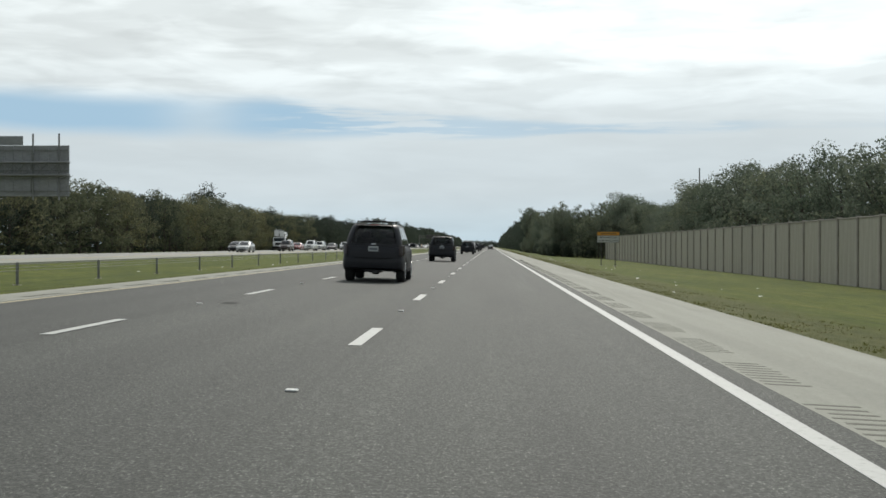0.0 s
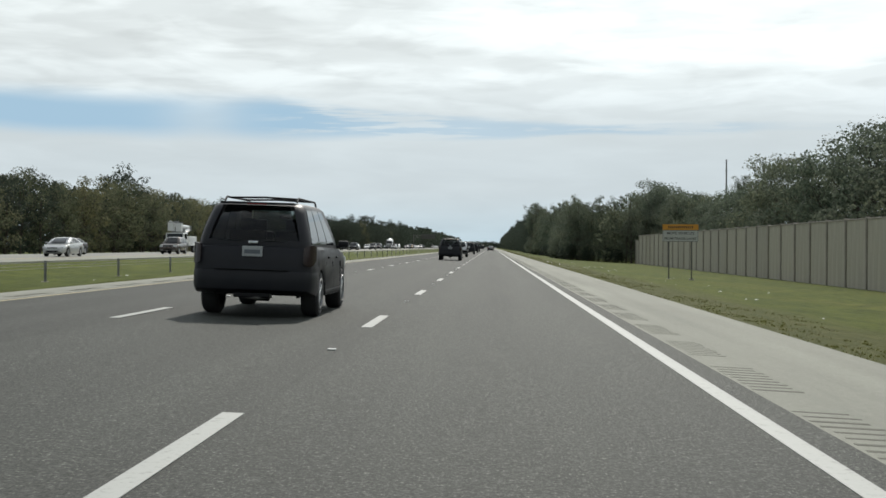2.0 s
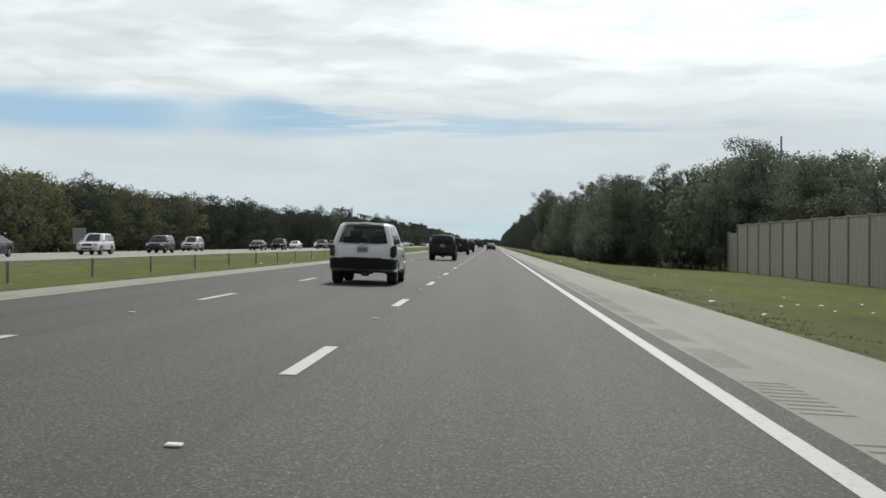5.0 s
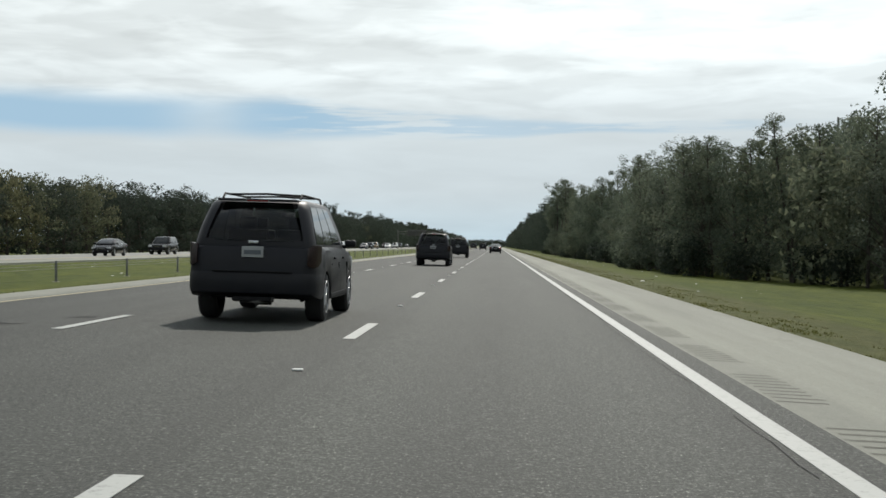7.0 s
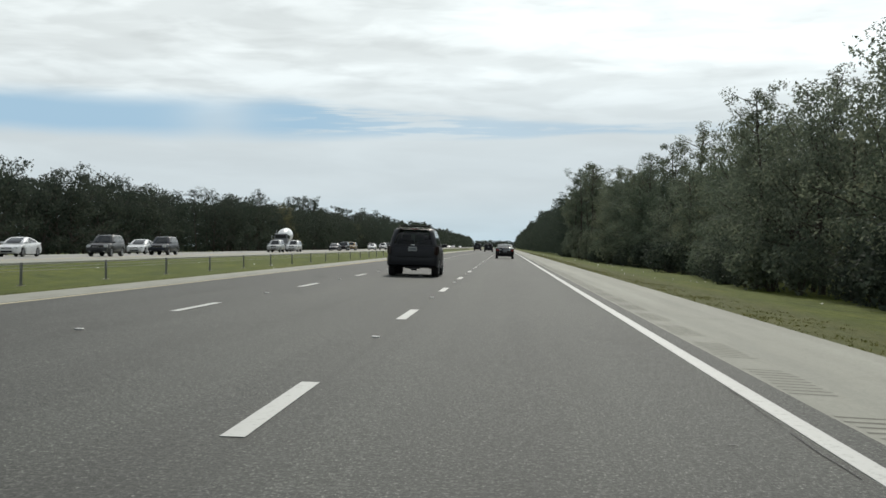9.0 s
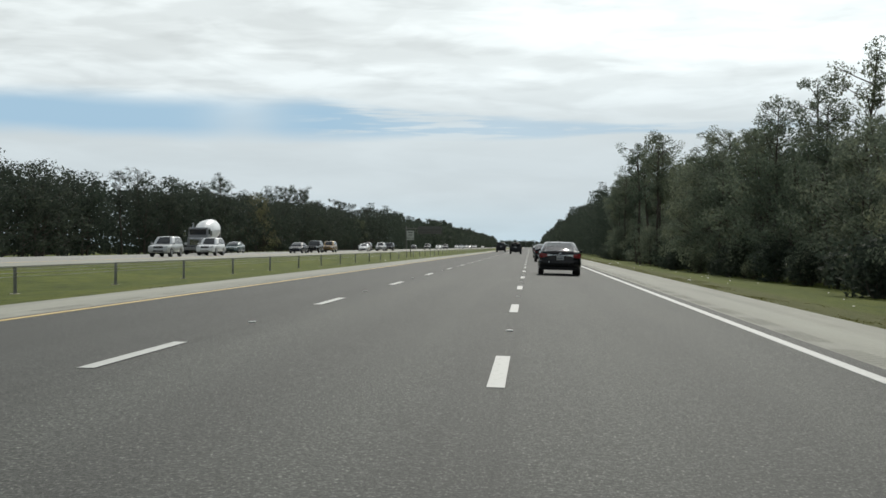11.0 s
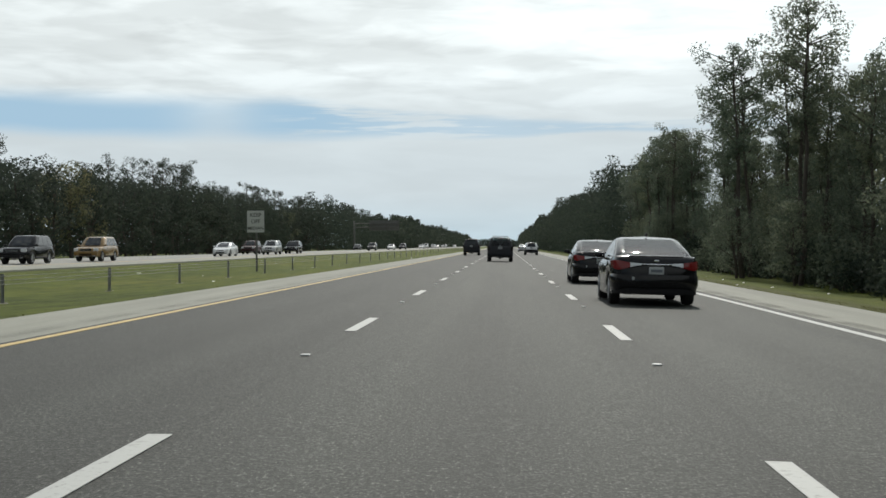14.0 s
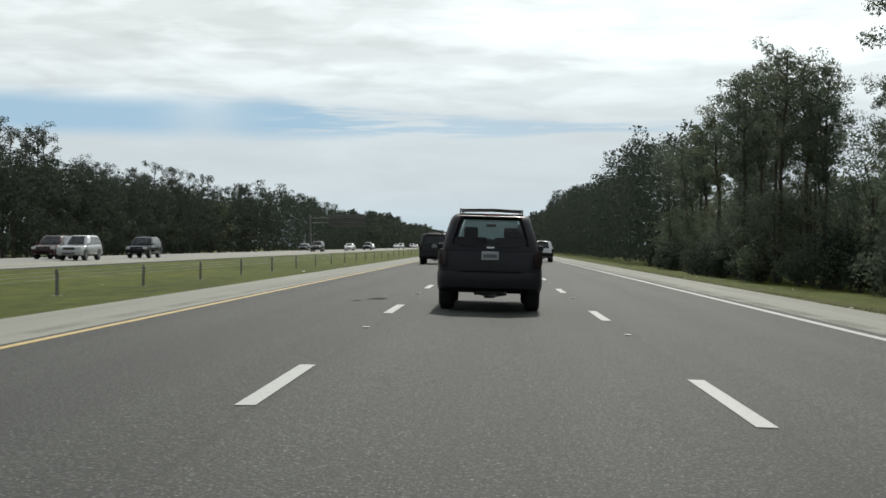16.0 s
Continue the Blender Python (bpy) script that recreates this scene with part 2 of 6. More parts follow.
def mat_leaf(name, dark, mid, light, through=0.5, warm=(1.14, 1.08, 0.95)):
    m, N, L, B = material(name)
    g = N.new("ShaderNodeNewGeometry")
    o = N.new("ShaderNodeObjectInfo")
    col = ramp(N, L, g.outputs["Random Per Island"], [(0.0, dark), (0.6, mid), (1.0, light)])
    tone = ramp(N, L, o.outputs["Random"], [(0.0, (0.78, 0.84, 0.8)), (0.5, (1, 1, 1)), (1.0, warm)])
    col = blend(N, L, col, tone, 1.0, "MULTIPLY")
    L.new(col, B.inputs["Base Color"])
    B.inputs["Roughness"].default_value = 0.7
    B.inputs["Specular IOR Level"].default_value = 0.1
    t = N.new("ShaderNodeBsdfTranslucent")
    L.new(col, t.inputs[0])
    mx = N.new("ShaderNodeMixShader")
    mx.inputs[0].default_value = through
    L.new(B.outputs[0], mx.inputs[1])
    L.new(t.outputs[0], mx.inputs[2])
    L.new(mx.outputs[0], N["Material Output"].inputs[0])
    return m


def mat_rough(name, dark, light, scale, rough=0.85, stretch=(1, 1, 1), bump=0.4, metal=0.0):
    m, N, L, B = material(name)
    n1 = noise_tex(N, L, stretched(N, L, stretch), scale, 5, 0.65)
    n2 = noise_tex(N, L, stretched(N, L, (1, 1, 1)), scale * 0.11, 4, 0.6)
    col = ramp(N, L, n1, [(0.25, dark), (0.75, light)])
    tone = ramp(N, L, n2, [(0.3, (0.85, 0.85, 0.85)), (0.7, (1.1, 1.1, 1.1))])
    L.new(blend(N, L, col, tone, 1.0, "MULTIPLY"), B.inputs["Base Color"])
    B.inputs["Roughness"].default_value, B.inputs["Metallic"].default_value = rough, metal
    B.inputs["Specular IOR Level"].default_value = 0.5 if rough < 0.8 else 0.15
    bumped(N, L, B, n1, bump, 0.01)
    return m


def mat_wall():
    m, N, L, B = material("sound_wall_concrete")
    fine = noise_tex(N, L, stretched(N, L, (1, 1, 1)), 9, 6, 0.7)
    run = noise_tex(N, L, stretched(N, L, (1, 1.4, 0.12)), 1.0, 5, 0.65)
    o = N.new("ShaderNodeObjectInfo")
    col = ramp(N, L, fine, [(0.25, (0.350, 0.328, 0.270)), (0.75, (0.445, 0.418, 0.350))])
    col = blend(N, L, col, ramp(N, L, run, [(0.35, (0.82, 0.82, 0.83)), (0.65, (1.06, 1.06, 1.05))]), 1.0, "MULTIPLY")
    col = blend(N, L, col, ramp(N, L, o.outputs["Random"], [(0, (0.93, 0.93, 0.93)), (1, (1.05, 1.05, 1.04))]), 1.0, "MULTIPLY")
    L.new(col, B.inputs["Base Color"])
    B.inputs["Roughness"].default_value = 0.9
    bumped(N, L, B, fine, 0.5, 0.02)
    return m


def mat_car(name, color, metal=0.0, rough=0.25, coat=0.7):
    m, N, L, B = material(name)
    dust = noise_tex(N, L, stretched(N, L, (1, 1, 1)), 5, 5, 0.6)
    d = tuple(c * 0.9 + 0.006 for c in color)
    col = ramp(N, L, dust, [(0.35, color), (0.8, d)])
    L.new(col, B.inputs["Base Color"])
    r = ramp(N, L, dust, [(0.3, (rough,) * 3), (0.8, (rough + 0.12,) * 3)])
    L.new(r, B.inputs["Roughness"])
    B.inputs["Metallic"].default_value = metal
    B.inputs["Coat Weight"].default_value, B.inputs["Coat Roughness"].default_value = coat, 0.06
    B.inputs["Specular IOR Level"].default_value = 0.5 if coat > 0.5 else 0.3
    return m


def mat_plain(name, color, rough=0.5, metal=0.0, spec=0.5):
    m, N, L, B = material(name)
    n = noise_tex(N, L, stretched(N, L, (1, 1, 1)), 14, 4, 0.6)
    col = ramp(N, L, n, [(0.3, tuple(c * 0.88 for c in color)), (0.7, tuple(min(1, c * 1.08) for c in color))])
    L.new(col, B.inputs["Base Color"])
    B.inputs["Roughness"].default_value, B.inputs["Metallic"].default_value = rough, metal
    B.inputs["Specular IOR Level"].default_value = spec
    return m


def mat_glass(name, color, rough=0.03):
    m, N, L, B = material(name)
    B.inputs["Base Color"].default_value = (*color, 1)
    B.inputs["Roughness"].default_value = rough
    B.inputs["IOR"].default_value = 1.52
    return m


def mat_clear(name, tint):
    """Thin glass: lets the view through, tinted, under a sharp reflection."""
    m, N, L, B = material(name)
    t = N.new("ShaderNodeBsdfTransparent")
    t.inputs[0].default_value = (*tint, 1)
    g = N.new("ShaderNodeBsdfGlossy")
    g.inputs["Roughness"].default_value = 0.03
    fr = N.new("ShaderNodeFresnel")
    fr.inputs[0].default_value = 1.45
    lim = N.new("ShaderNodeMath")
    lim.operation = "MINIMUM"
    lim.inputs[1].default_value = 0.2
    L.new(fr.outputs[0], lim.inputs[0])
    mx = N.new("ShaderNodeMixShader")
    L.new(lim.outputs[0], mx.inputs[0])
    L.new(t.outputs[0], mx.inputs[1])
    L.new(g.outputs[0], mx.inputs[2])
    L.new(mx.outputs[0], N["Material Output"].inputs[0])
    return m


M = {
    "asphalt": mat_asphalt("asphalt", (0.0082, 0.0094, 0.0077), (0.0345, 0.0378, 0.0326), (0.138, 0.147, 0.131), 0.13, 0.07, 0.77, 0.27),
    "shoulder": mat_asphalt("shoulder_paving", (0.19, 0.193, 0.16), (0.226, 0.229, 0.191), (0.268, 0.27, 0.225), 0.06),
    "concrete": mat_asphalt("pale_concrete_paving", (0.19, 0.19, 0.17), (0.235, 0.235, 0.212), (0.29, 0.29, 0.26), 0.1),
    "white_line": mat_paint("white_line", (0.355, 0.365, 0.345), (0.2, 0.205, 0.19)),
    "yellow_line": mat_paint("yellow_line", (0.44, 0.31, 0.095), (0.27, 0.23, 0.13)),
    "pale_yellow_line": mat_paint("pale_yellow_line", (0.33, 0.285, 0.165), (0.24, 0.225, 0.165)),
    "groove": mat_rough("groove", (0.10, 0.10, 0.082), (0.15, 0.15, 0.125), 12),
    "tar": mat_rough("tar", (0.024, 0.024, 0.023), (0.046, 0.046, 0.044), 9, 1.0),
    "scrape": mat_rough("scraped_stone", (0.16, 0.16, 0.15), (0.34, 0.34, 0.32), 30, 0.9),
    "grass": mat_grass(),
    "blade": mat_leaf("grass_blade", (0.10, 0.105, 0.03), (0.135, 0.14, 0.04), (0.2, 0.18, 0.09), 0.45),
    "leaf": mat_leaf("leaf_broad", (0.090, 0.112, 0.085), (0.130, 0.156, 0.117), (0.185, 0.208, 0.15)),
    "leaf_yellow": mat_leaf("leaf_olive", (0.092, 0.106, 0.068), (0.122, 0.132, 0.082), (0.155, 0.155, 0.098), 0.58, (1.24, 1.12, 0.92)),
    # leaf tone with shade painted in, for left woods, far woods and shrubs
    "leaf_dark": mat_leaf("leaf_shaded", (0.037, 0.050, 0.040), (0.051, 0.065, 0.051), (0.070, 0.083, 0.061), 0.46, (1.06, 1.04, 0.96)),
    "needle": mat_leaf("pine_needle", (0.082, 0.104, 0.08), (0.116, 0.141, 0.104), (0.16, 0.182, 0.13), 0.5),
    "bark": mat_rough("bark", (0.045, 0.038, 0.033), (0.105, 0.092, 0.08), 6, 0.95, (1, 1, 0.25), 0.8),
    "wall": mat_wall(),
    "wall_post": mat_rough("wall_post_concrete", (0.27, 0.25, 0.22), (0.35, 0.325, 0.29), 8),
    "steel": mat_rough("galvanised_steel", (0.16, 0.165, 0.165), (0.27, 0.275, 0.275), 7, 0.55, (1, 1, 1), 0.1, 0.6),
    "steel_dark": mat_rough("weathered_steel", (0.09, 0.09, 0.085), (0.17, 0.17, 0.16), 7, 0.7, (1, 1, 1), 0.2, 0.3),
    "alu": mat_rough("sign_back_aluminium", (0.23, 0.24, 0.25), (0.33, 0.34, 0.35), 2.2, 0.6, (1, 1, 3), 0.1, 0.3),
    "sign_white": mat_plain("sign_white", (0.46, 0.47, 0.46), 0.55),
    "sign_orange": mat_plain("sign_orange", (0.6, 0.27, 0.03), 0.5),
    "sign_black": mat_plain("sign_black", (0.03, 0.03, 0.03), 0.5),
    "litter": mat_plain("litter", (0.75, 0.74, 0.7), 0.7),
    "rubber": mat_plain("rubber", (0.022, 0.022, 0.023), 0.85),
    "alloy": mat_plain("alloy", (0.5, 0.51, 0.53), 0.32, 0.85),
    "chrome": mat_plain("chrome", (0.75, 0.76, 0.78), 0.12, 1.0),
    "trim": mat_plain("black_trim", (0.012, 0.012, 0.013), 0.75, 0.0, 0.25),
    "glass": mat_glass("tinted_glass", (0.014, 0.017, 0.018)),
    "see_glass": mat_clear("thin_tinted_glass", (0.29, 0.33, 0.32)),
    "glass_light": mat_glass("pale_glass", (0.05, 0.06, 0.062)),
    "red_lens": mat_glass("red_lens", (0.16, 0.008, 0.008), 0.12),
    "dark_lens": mat_glass("dark_red_lens", (0.014, 0.004, 0.004), 0.25),
    "clear_lens": mat_glass("clear_lens", (0.55, 0.57, 0.58), 0.08),
    "plate": mat_plain("plate_white", (0.4, 0.42, 0.42), 0.5),
    "plate_bar": mat_plain("plate_bar", (0.13, 0.15, 0.17), 0.6),
    "marker": mat_rough("marker_white", (0.5, 0.5, 0.47), (0.74, 0.74, 0.71), 14, 0.4),
}
PAINT = {
    "dull_black": mat_car("dull_black_paint", (0.009, 0.010, 0.014), 0.0, 0.42, 0.06),
    "black": mat_car("black_paint", (0.005, 0.005, 0.006), 0.0, 0.07, 0.0),
    "navy": mat_car("navy_paint", (0.01, 0.013, 0.024), 0.0, 0.35, 0.3),
    "white": mat_car("white_paint", (0.68, 0.69, 0.69)),
    "truck_grey": mat_car("truck_grey_paint", (0.16, 0.17, 0.18), 0.0, 0.3),
    "silver": mat_car("silver_paint", (0.42, 0.43, 0.43), 0.5, 0.3),
    "grey": mat_car("grey_paint", (0.035, 0.037, 0.04), 0.2, 0.35, 0.3),
    "maroon": mat_car("maroon_paint", (0.032, 0.006, 0.007), 0.1, 0.35, 0.3),
    "red": mat_car("red_paint", (0.2, 0.02, 0.016), 0.1),
    "brown": mat_car("brown_paint", (0.06, 0.045, 0.038), 0.3),
    "teal": mat_car("teal_paint", (0.03, 0.065, 0.065), 0.3),
    "yellow": mat_car("bronze_paint", (0.2, 0.115, 0.025), 0.3),
}


# ---------------------------------------------------------------- building blocks
def link_mesh(name, verts, faces, mat, parent=None, label="", smooth=False, kind=""):
    me = bpy.data.meshes.new(name)
    me.from_pydata([tuple(v) for v in verts], [], faces)
    me.materials.append(mat)
    if smooth:
        me.polygons.foreach_set("use_smooth", [True] * len(me.polygons))
        me.set_sharp_from_angle(angle=radians(32))
    me.update()
    ob = new(name, me)
    if parent is not None:
        ob.parent = parent
    return tagged(ob, label, kind=kind)


def part(name, bm, mat, parent=None, label="", smooth=False):
    me = bpy.data.meshes.new(name)
    bm.normal_update()
    bm.to_mesh(me)
    bm.free()
    me.materials.append(mat)
    if smooth:
        me.polygons.foreach_set("use_smooth", [True] * len(me.polygons))
        me.set_sharp_from_angle(angle=radians(35))
    ob = new(name, me)
    if parent is not None:
        ob.parent = parent
    return tagged(ob, label)


def share(name, ob, parent, m):
    """Another piece on the same mesh."""
    o = new(name, ob.data)
    o.parent = parent
    o.matrix_basis = m
    return o


def empty(name, m, label, category, group="", kind=""):
    ob = new(name)
    ob.empty_display_size = 0.3
    ob.matrix_basis = m
    return tagged(ob, label, category, group, kind)


def add_box(bm, c, s, bevel=0.0, seg=2):
    r = bmesh.ops.create_cube(bm, size=1.0)
    vs = r["verts"]
    bmesh.ops.scale(bm, vec=s, verts=vs)
    bmesh.ops.translate(bm, vec=c, verts=vs)
    if bevel > 0:
        es = list({e for v in vs for e in v.link_edges})
        bmesh.ops.bevel(bm, geom=es, offset=bevel, segments=seg, affect="EDGES", profile=0.6)


def add_cyl(bm, c, r1, r2, depth, axis="Z", seg=20):
    rot = {"Z": Matrix(), "X": Matrix.Rotation(radians(90), 4, "Y"), "Y": Matrix.Rotation(radians(90), 4, "X")}[axis]
    bmesh.ops.create_cone(bm, cap_ends=True, segments=seg, radius1=r1, radius2=r2, depth=depth,
                          matrix=Matrix.Translation(c) @ rot)


def box_part(name, c, s, mat, parent, label="", bevel=0.0, seg=2):
    bm = bmesh.new()
    add_box(bm, c, s, bevel, seg)
    return part(name, bm, mat, parent, label, smooth=False)


def tube(name, pts, radius, mat, parent, seg=6, label=""):
    """A round bar along a line of points."""
    verts, faces = [], []
    pts = [Vector(p) for p in pts]
    for i, p in enumerate(pts):
        d = (pts[min(i + 1, len(pts) - 1)] - pts[max(i - 1, 0)]).normalized()
        a = d.orthogonal().normalized()
        b = d.cross(a)
        r = radius[i] if isinstance(radius, (list, tuple)) else radius
        for k in range(seg):
            t = 2 * math.pi * k / seg
            verts.append(p + (a * math.cos(t) + b * math.sin(t)) * r)
    for i in range(len(pts) - 1):
        for k in range(seg):
            k2 = (k + 1) % seg
            faces.append((i * seg + k, i * seg + k2, (i + 1) * seg + k2, (i + 1) * seg + k))
    faces.append(tuple(range(seg))[::-1])
    faces.append(tuple((len(pts) - 1) * seg + k for k in range(seg)))
    return link_mesh(name, verts, faces, mat, parent, label, smooth=True)


# ---------------------------------------------------------------- ground and roads
PROFILE = [(-3200, -2.0), (-300, -1.0), (-90, -0.6), (-52, -0.35), (-43, 0.17), (-26.0, 0.07), (-23, -0.08), (-19, -0.32),
           (-15, -0.24), (-12, -0.1), (-10.05, -0.03), (-7.6, 0.02), (-3.64, 0.05), (0, -0.06), (3.71, -0.2), (6.46, -0.31),
           (9, -0.62), (13, -1.15), (17.5, -1.65), (24, -1.95), (32.6, -2.25), (60, -2.4), (300, -2.4), (3200, -2.4)]


def ground_z(x):
    for (a, za), (b, zb) in zip(PROFILE, PROFILE[1:]):
        if a <= x <= b:
            return za + (zb - za) * (x - a) / (b - a)
    return -2.0


def strip(name, profile, y0, y1, step, mat, parent=None, thick=0.0, label="", kind="", edge=None):
    """A sheet with the given cross-section, drawn along y; edge(x, y) may shift its points sideways."""
    n = len(profile)
    ys = [y0 + (y1 - y0) * i / max(1, round((y1 - y0) / step)) for i in range(max(1, round((y1 - y0) / step)) + 1)]
    verts = [(x, y, z) for y in ys for x, z in profile]
    faces = [(i * n + k, i * n + k + 1, (i + 1) * n + k + 1, (i + 1) * n + k) for i in range(len(ys) - 1) for k in range(n - 1)]
    if edge:
        verts = [(edge(x, y), y, z) for x, y, z in verts]
    if thick:
        o = len(verts)
        verts += [(x, y, z - thick) for i in range(len(ys)) for x, y, z in (verts[i * n], verts[i * n + n - 1])]
        for i in range(len(ys) - 1):
            faces.append((i * n, (i + 1) * n, o + 2 * i + 2, o + 2 * i))
            faces.append(((i + 1) * n + n - 1, i * n + n - 1, o + 2 * i + 1, o + 2 * i + 3))
    return link_mesh(name, verts, faces, mat, parent, label, kind=kind)


def road_z(x):
    """Height of the near carriageway's surface."""
    for (a, za), (b, zb) in zip(ROAD, ROAD[1:]):
        if a <= x <= b:
            return za + (zb - za) * (x - a) / (b - a)
    return 0.0


Y0, Y1 = -80.0, 2600.0
ROAD = [(-10.05, 0.03), (-7.75, 0.083), (-3.64, 0.111), (0.0, 0.0), (3.71, -0.1006), (4.07, -0.112), (6.46, -0.235)]
ONC = [(-43.0, 0.26), (-39.6, 0.33), (-34.1, 0.33), (-28.6, 0.26), (-26.0, 0.16)]

ground = strip("ground", PROFILE, -400, 3600, 400, M["grass"], label="mown grass verges and median beside the highway", kind="structure")
road = strip("road", ROAD[1:6], Y0, Y1, 20, M["asphalt"], thick=0.2, label="grey asphalt highway carriageway with three lanes", kind="structure")
shoulder_r = strip("shoulder", ROAD[5:], Y0, Y1, 20, M["shoulder"], thick=0.2, label="pale paved outer shoulder with rumble strips", kind="structure")
def median_edge(x, y):
    """The median shoulder widens a little where the wood closes in."""
    return x + (0.38 if y < 330 else -0.15 if y > 420 else 0.38 - 0.53 * (y - 330) / 90) if x < -9 else x


shoulder_l = strip("shoulder", ROAD[:2], Y0, Y1, 20, M["shoulder"], thick=0.2, label="pale paved median shoulder", kind="structure", edge=median_edge)
far_road = strip("road", ONC[1:4], Y0, Y1, 20, M["concrete"], thick=0.2, label="pale concrete carriageway of the opposite direction", kind="structure")
far_sh_r = strip("shoulder", ONC[3:], Y0, Y1, 20, M["shoulder"], thick=0.2, label="pale paved median shoulder of the far carriageway", kind="structure")
far_sh_l = strip("shoulder", ONC[:2], Y0, Y1, 20, M["shoulder"], thick=0.2, label="pale paved outer shoulder of the far carriageway", kind="structure")
PERIOD, DASH = 12.192, 3.048


def line(name, x, w, mat, parent, prof, label, y0=Y0, y1=Y1):
    def zz(q):
        for (a, za), (b, zb) in zip(prof, prof[1:]):
            if a <= q <= b:
                return za + (zb - za) * (q - a) / (b - a)
        return prof[-1][1]
    return strip(name, [(x - w / 2, zz(x - w / 2) + 0.005), (x + w / 2, zz(x + w / 2) + 0.005)], y0, y1, 20, mat, parent, 0.004, label)


line("edge_line", 3.71, 0.17, M["white_line"], road, ROAD, "solid white edge line")
line("edge_line", -7.54, 0.15, M["pale_yellow_line"], road, ROAD, "faded yellow edge line", Y0, 360)
line("edge_line", -7.54, 0.15, M["yellow_line"], road, ROAD, "solid yellow edge line", 360, Y1)
line("edge_line", -28.75, 0.15, M["yellow_line"], far_road, ONC, "solid yellow edge line")
line("edge_line", -39.45, 0.16, M["white_line"], far_road, ONC, "solid white edge line")


# ---------------------------------------------------------------- woods
def leaf_tris(rng, centers, outward, size, flat=0.5, slim=1.0):
    """Small three-cornered leaf sprays at the centres; returns vertices and faces."""
    n = len(centers)
    d = rng.normal(size=(n, 3)) + outward * flat
    d /= np.linalg.norm(d, axis=1)[:, None] + 1e-9
    a = np.cross(d, rng.normal(size=(n, 3)))
    a /= np.linalg.norm(a, axis=1)[:, None] + 1e-9
    b = np.cross(d, a)
    s = size * rng.uniform(0.65, 1.25, n)[:, None]
    w = rng.uniform(0.4, 0.8, n)[:, None] * slim
    k = rng.uniform(-0.6, 0.6, n)[:, None]
    v = np.stack([centers + a * s, centers - a * s * 0.6 + b * s * w, centers - a * s * (0.6 + k * 0.5) - b * s * w], 1).reshape(-1, 3)
    return v, np.arange(3 * n).reshape(-1, 3)


def blob_points(rng, c, r, n):
    p = rng.normal(size=(n, 3))
    p /= np.linalg.norm(p, axis=1)[:, None]
    rad = rng.uniform(0.2, 1.0, n) ** 0.45
    rad *= 1 + 0.22 * np.sin(5 * p[:, 0] + c[0]) * np.cos(4 * p[:, 2] + c[1])
    return np.asarray(c) + p * rad[:, None] * np.asarray(r), p


def limb(verts, faces, p, q, r0, r1, seg=6, bends=3, rng=None, crook=0.04):
    p, q = np.asarray(p, float), np.asarray(q, float)
    base = len(verts)
    d = (q - p) / (np.linalg.norm(q - p) + 1e-9)
    a = np.cross(d, (0.3, 0.9, 0.2))
    a /= np.linalg.norm(a) + 1e-9
    b = np.cross(d, a)
    for i in range(bends + 1):
        t = i / bends
        c = p + (q - p) * t
        if rng is not None and 0 < i < bends:
            c = c + rng.normal(size=3) * crook * np.linalg.norm(q - p)
        r = r0 + (r1 - r0) * t
        for k in range(seg):
            g = 2 * math.pi * k / seg
            verts.append(tuple(c + (a * math.cos(g) + b * math.sin(g)) * r))
    for i in range(bends):
        for k in range(seg):
            k2 = (k + 1) % seg
            faces.append((base + i * seg + k, base + i * seg + k2, base + (i + 1) * seg + k2, base + (i + 1) * seg + k))
    faces.append(tuple(base + bends * seg + k for k in range(seg)))


def broadleaf(seed, h, spread, leaves, size, low=0.12):
    """Trunk and crown of a broad-leaved tree: forked limbs that end in separate clumps of leaves, with gaps between."""
    rng = np.random.default_rng(seed)
    tv, tf = [], []
    top = np.array([rng.normal() * 0.3, rng.normal() * 0.3, h * 0.74])
    limb(tv, tf, (0, 0, -0.5), top, 0.026 * h * 0.75, 0.07, 8, 4, rng, 0.015)
    clumps = []
    n = 20
    for i in range(n):
        t = low + (0.93 - low) * (i + rng.uniform(0, 0.8)) / n
        ang = i * 2.4 + rng.uniform(-0.4, 0.4)
        reach = spread * (0.42 + 0.72 * math.sin(math.pi * min(1, t * 0.8 + 0.22))) * rng.uniform(0.55, 1.12)
        p0 = top * min(0.97, t * 0.85)
        p1 = np.array([math.cos(ang) * reach, math.sin(ang) * reach, h * t + h * 0.07 * rng.uniform(-0.3, 1)])
        limb(tv, tf, p0, p1, 0.09 * (1.1 - t), 0.025, 5, 2, rng)
        clumps.append((p1, rng.uniform(0.75, 1.25) * spread * 0.36))
        if rng.random() < 0.6:
            clumps.append((p0 + (p1 - p0) * rng.uniform(0.5, 0.75) + rng.normal(size=3) * spread * 0.14, rng.uniform(0.6, 0.95) * spread * 0.33))
    clumps.append((np.array([top[0], top[1], h * 0.9]), spread * 0.38))
    clumps.append((np.array([top[0] + 0.3, top[1], h * 0.6]), spread * 0.6))
    cv, cf, o = [], [], 0
    wsum = sum(r * r for _, r in clumps)
    for c, r in clumps:
        k = max(12, int(leaves * r * r / wsum))
        p, d = blob_points(rng, c, (r, r, r * 0.74), k)
        v, f = leaf_tris(rng, p, d + (0, 0, 0.35), size, 1.5)
        cv.append(v)
        cf.append(f + o)
        o += len(v)
    return (tv, tf), (np.concatenate(cv), np.concatenate(cf))


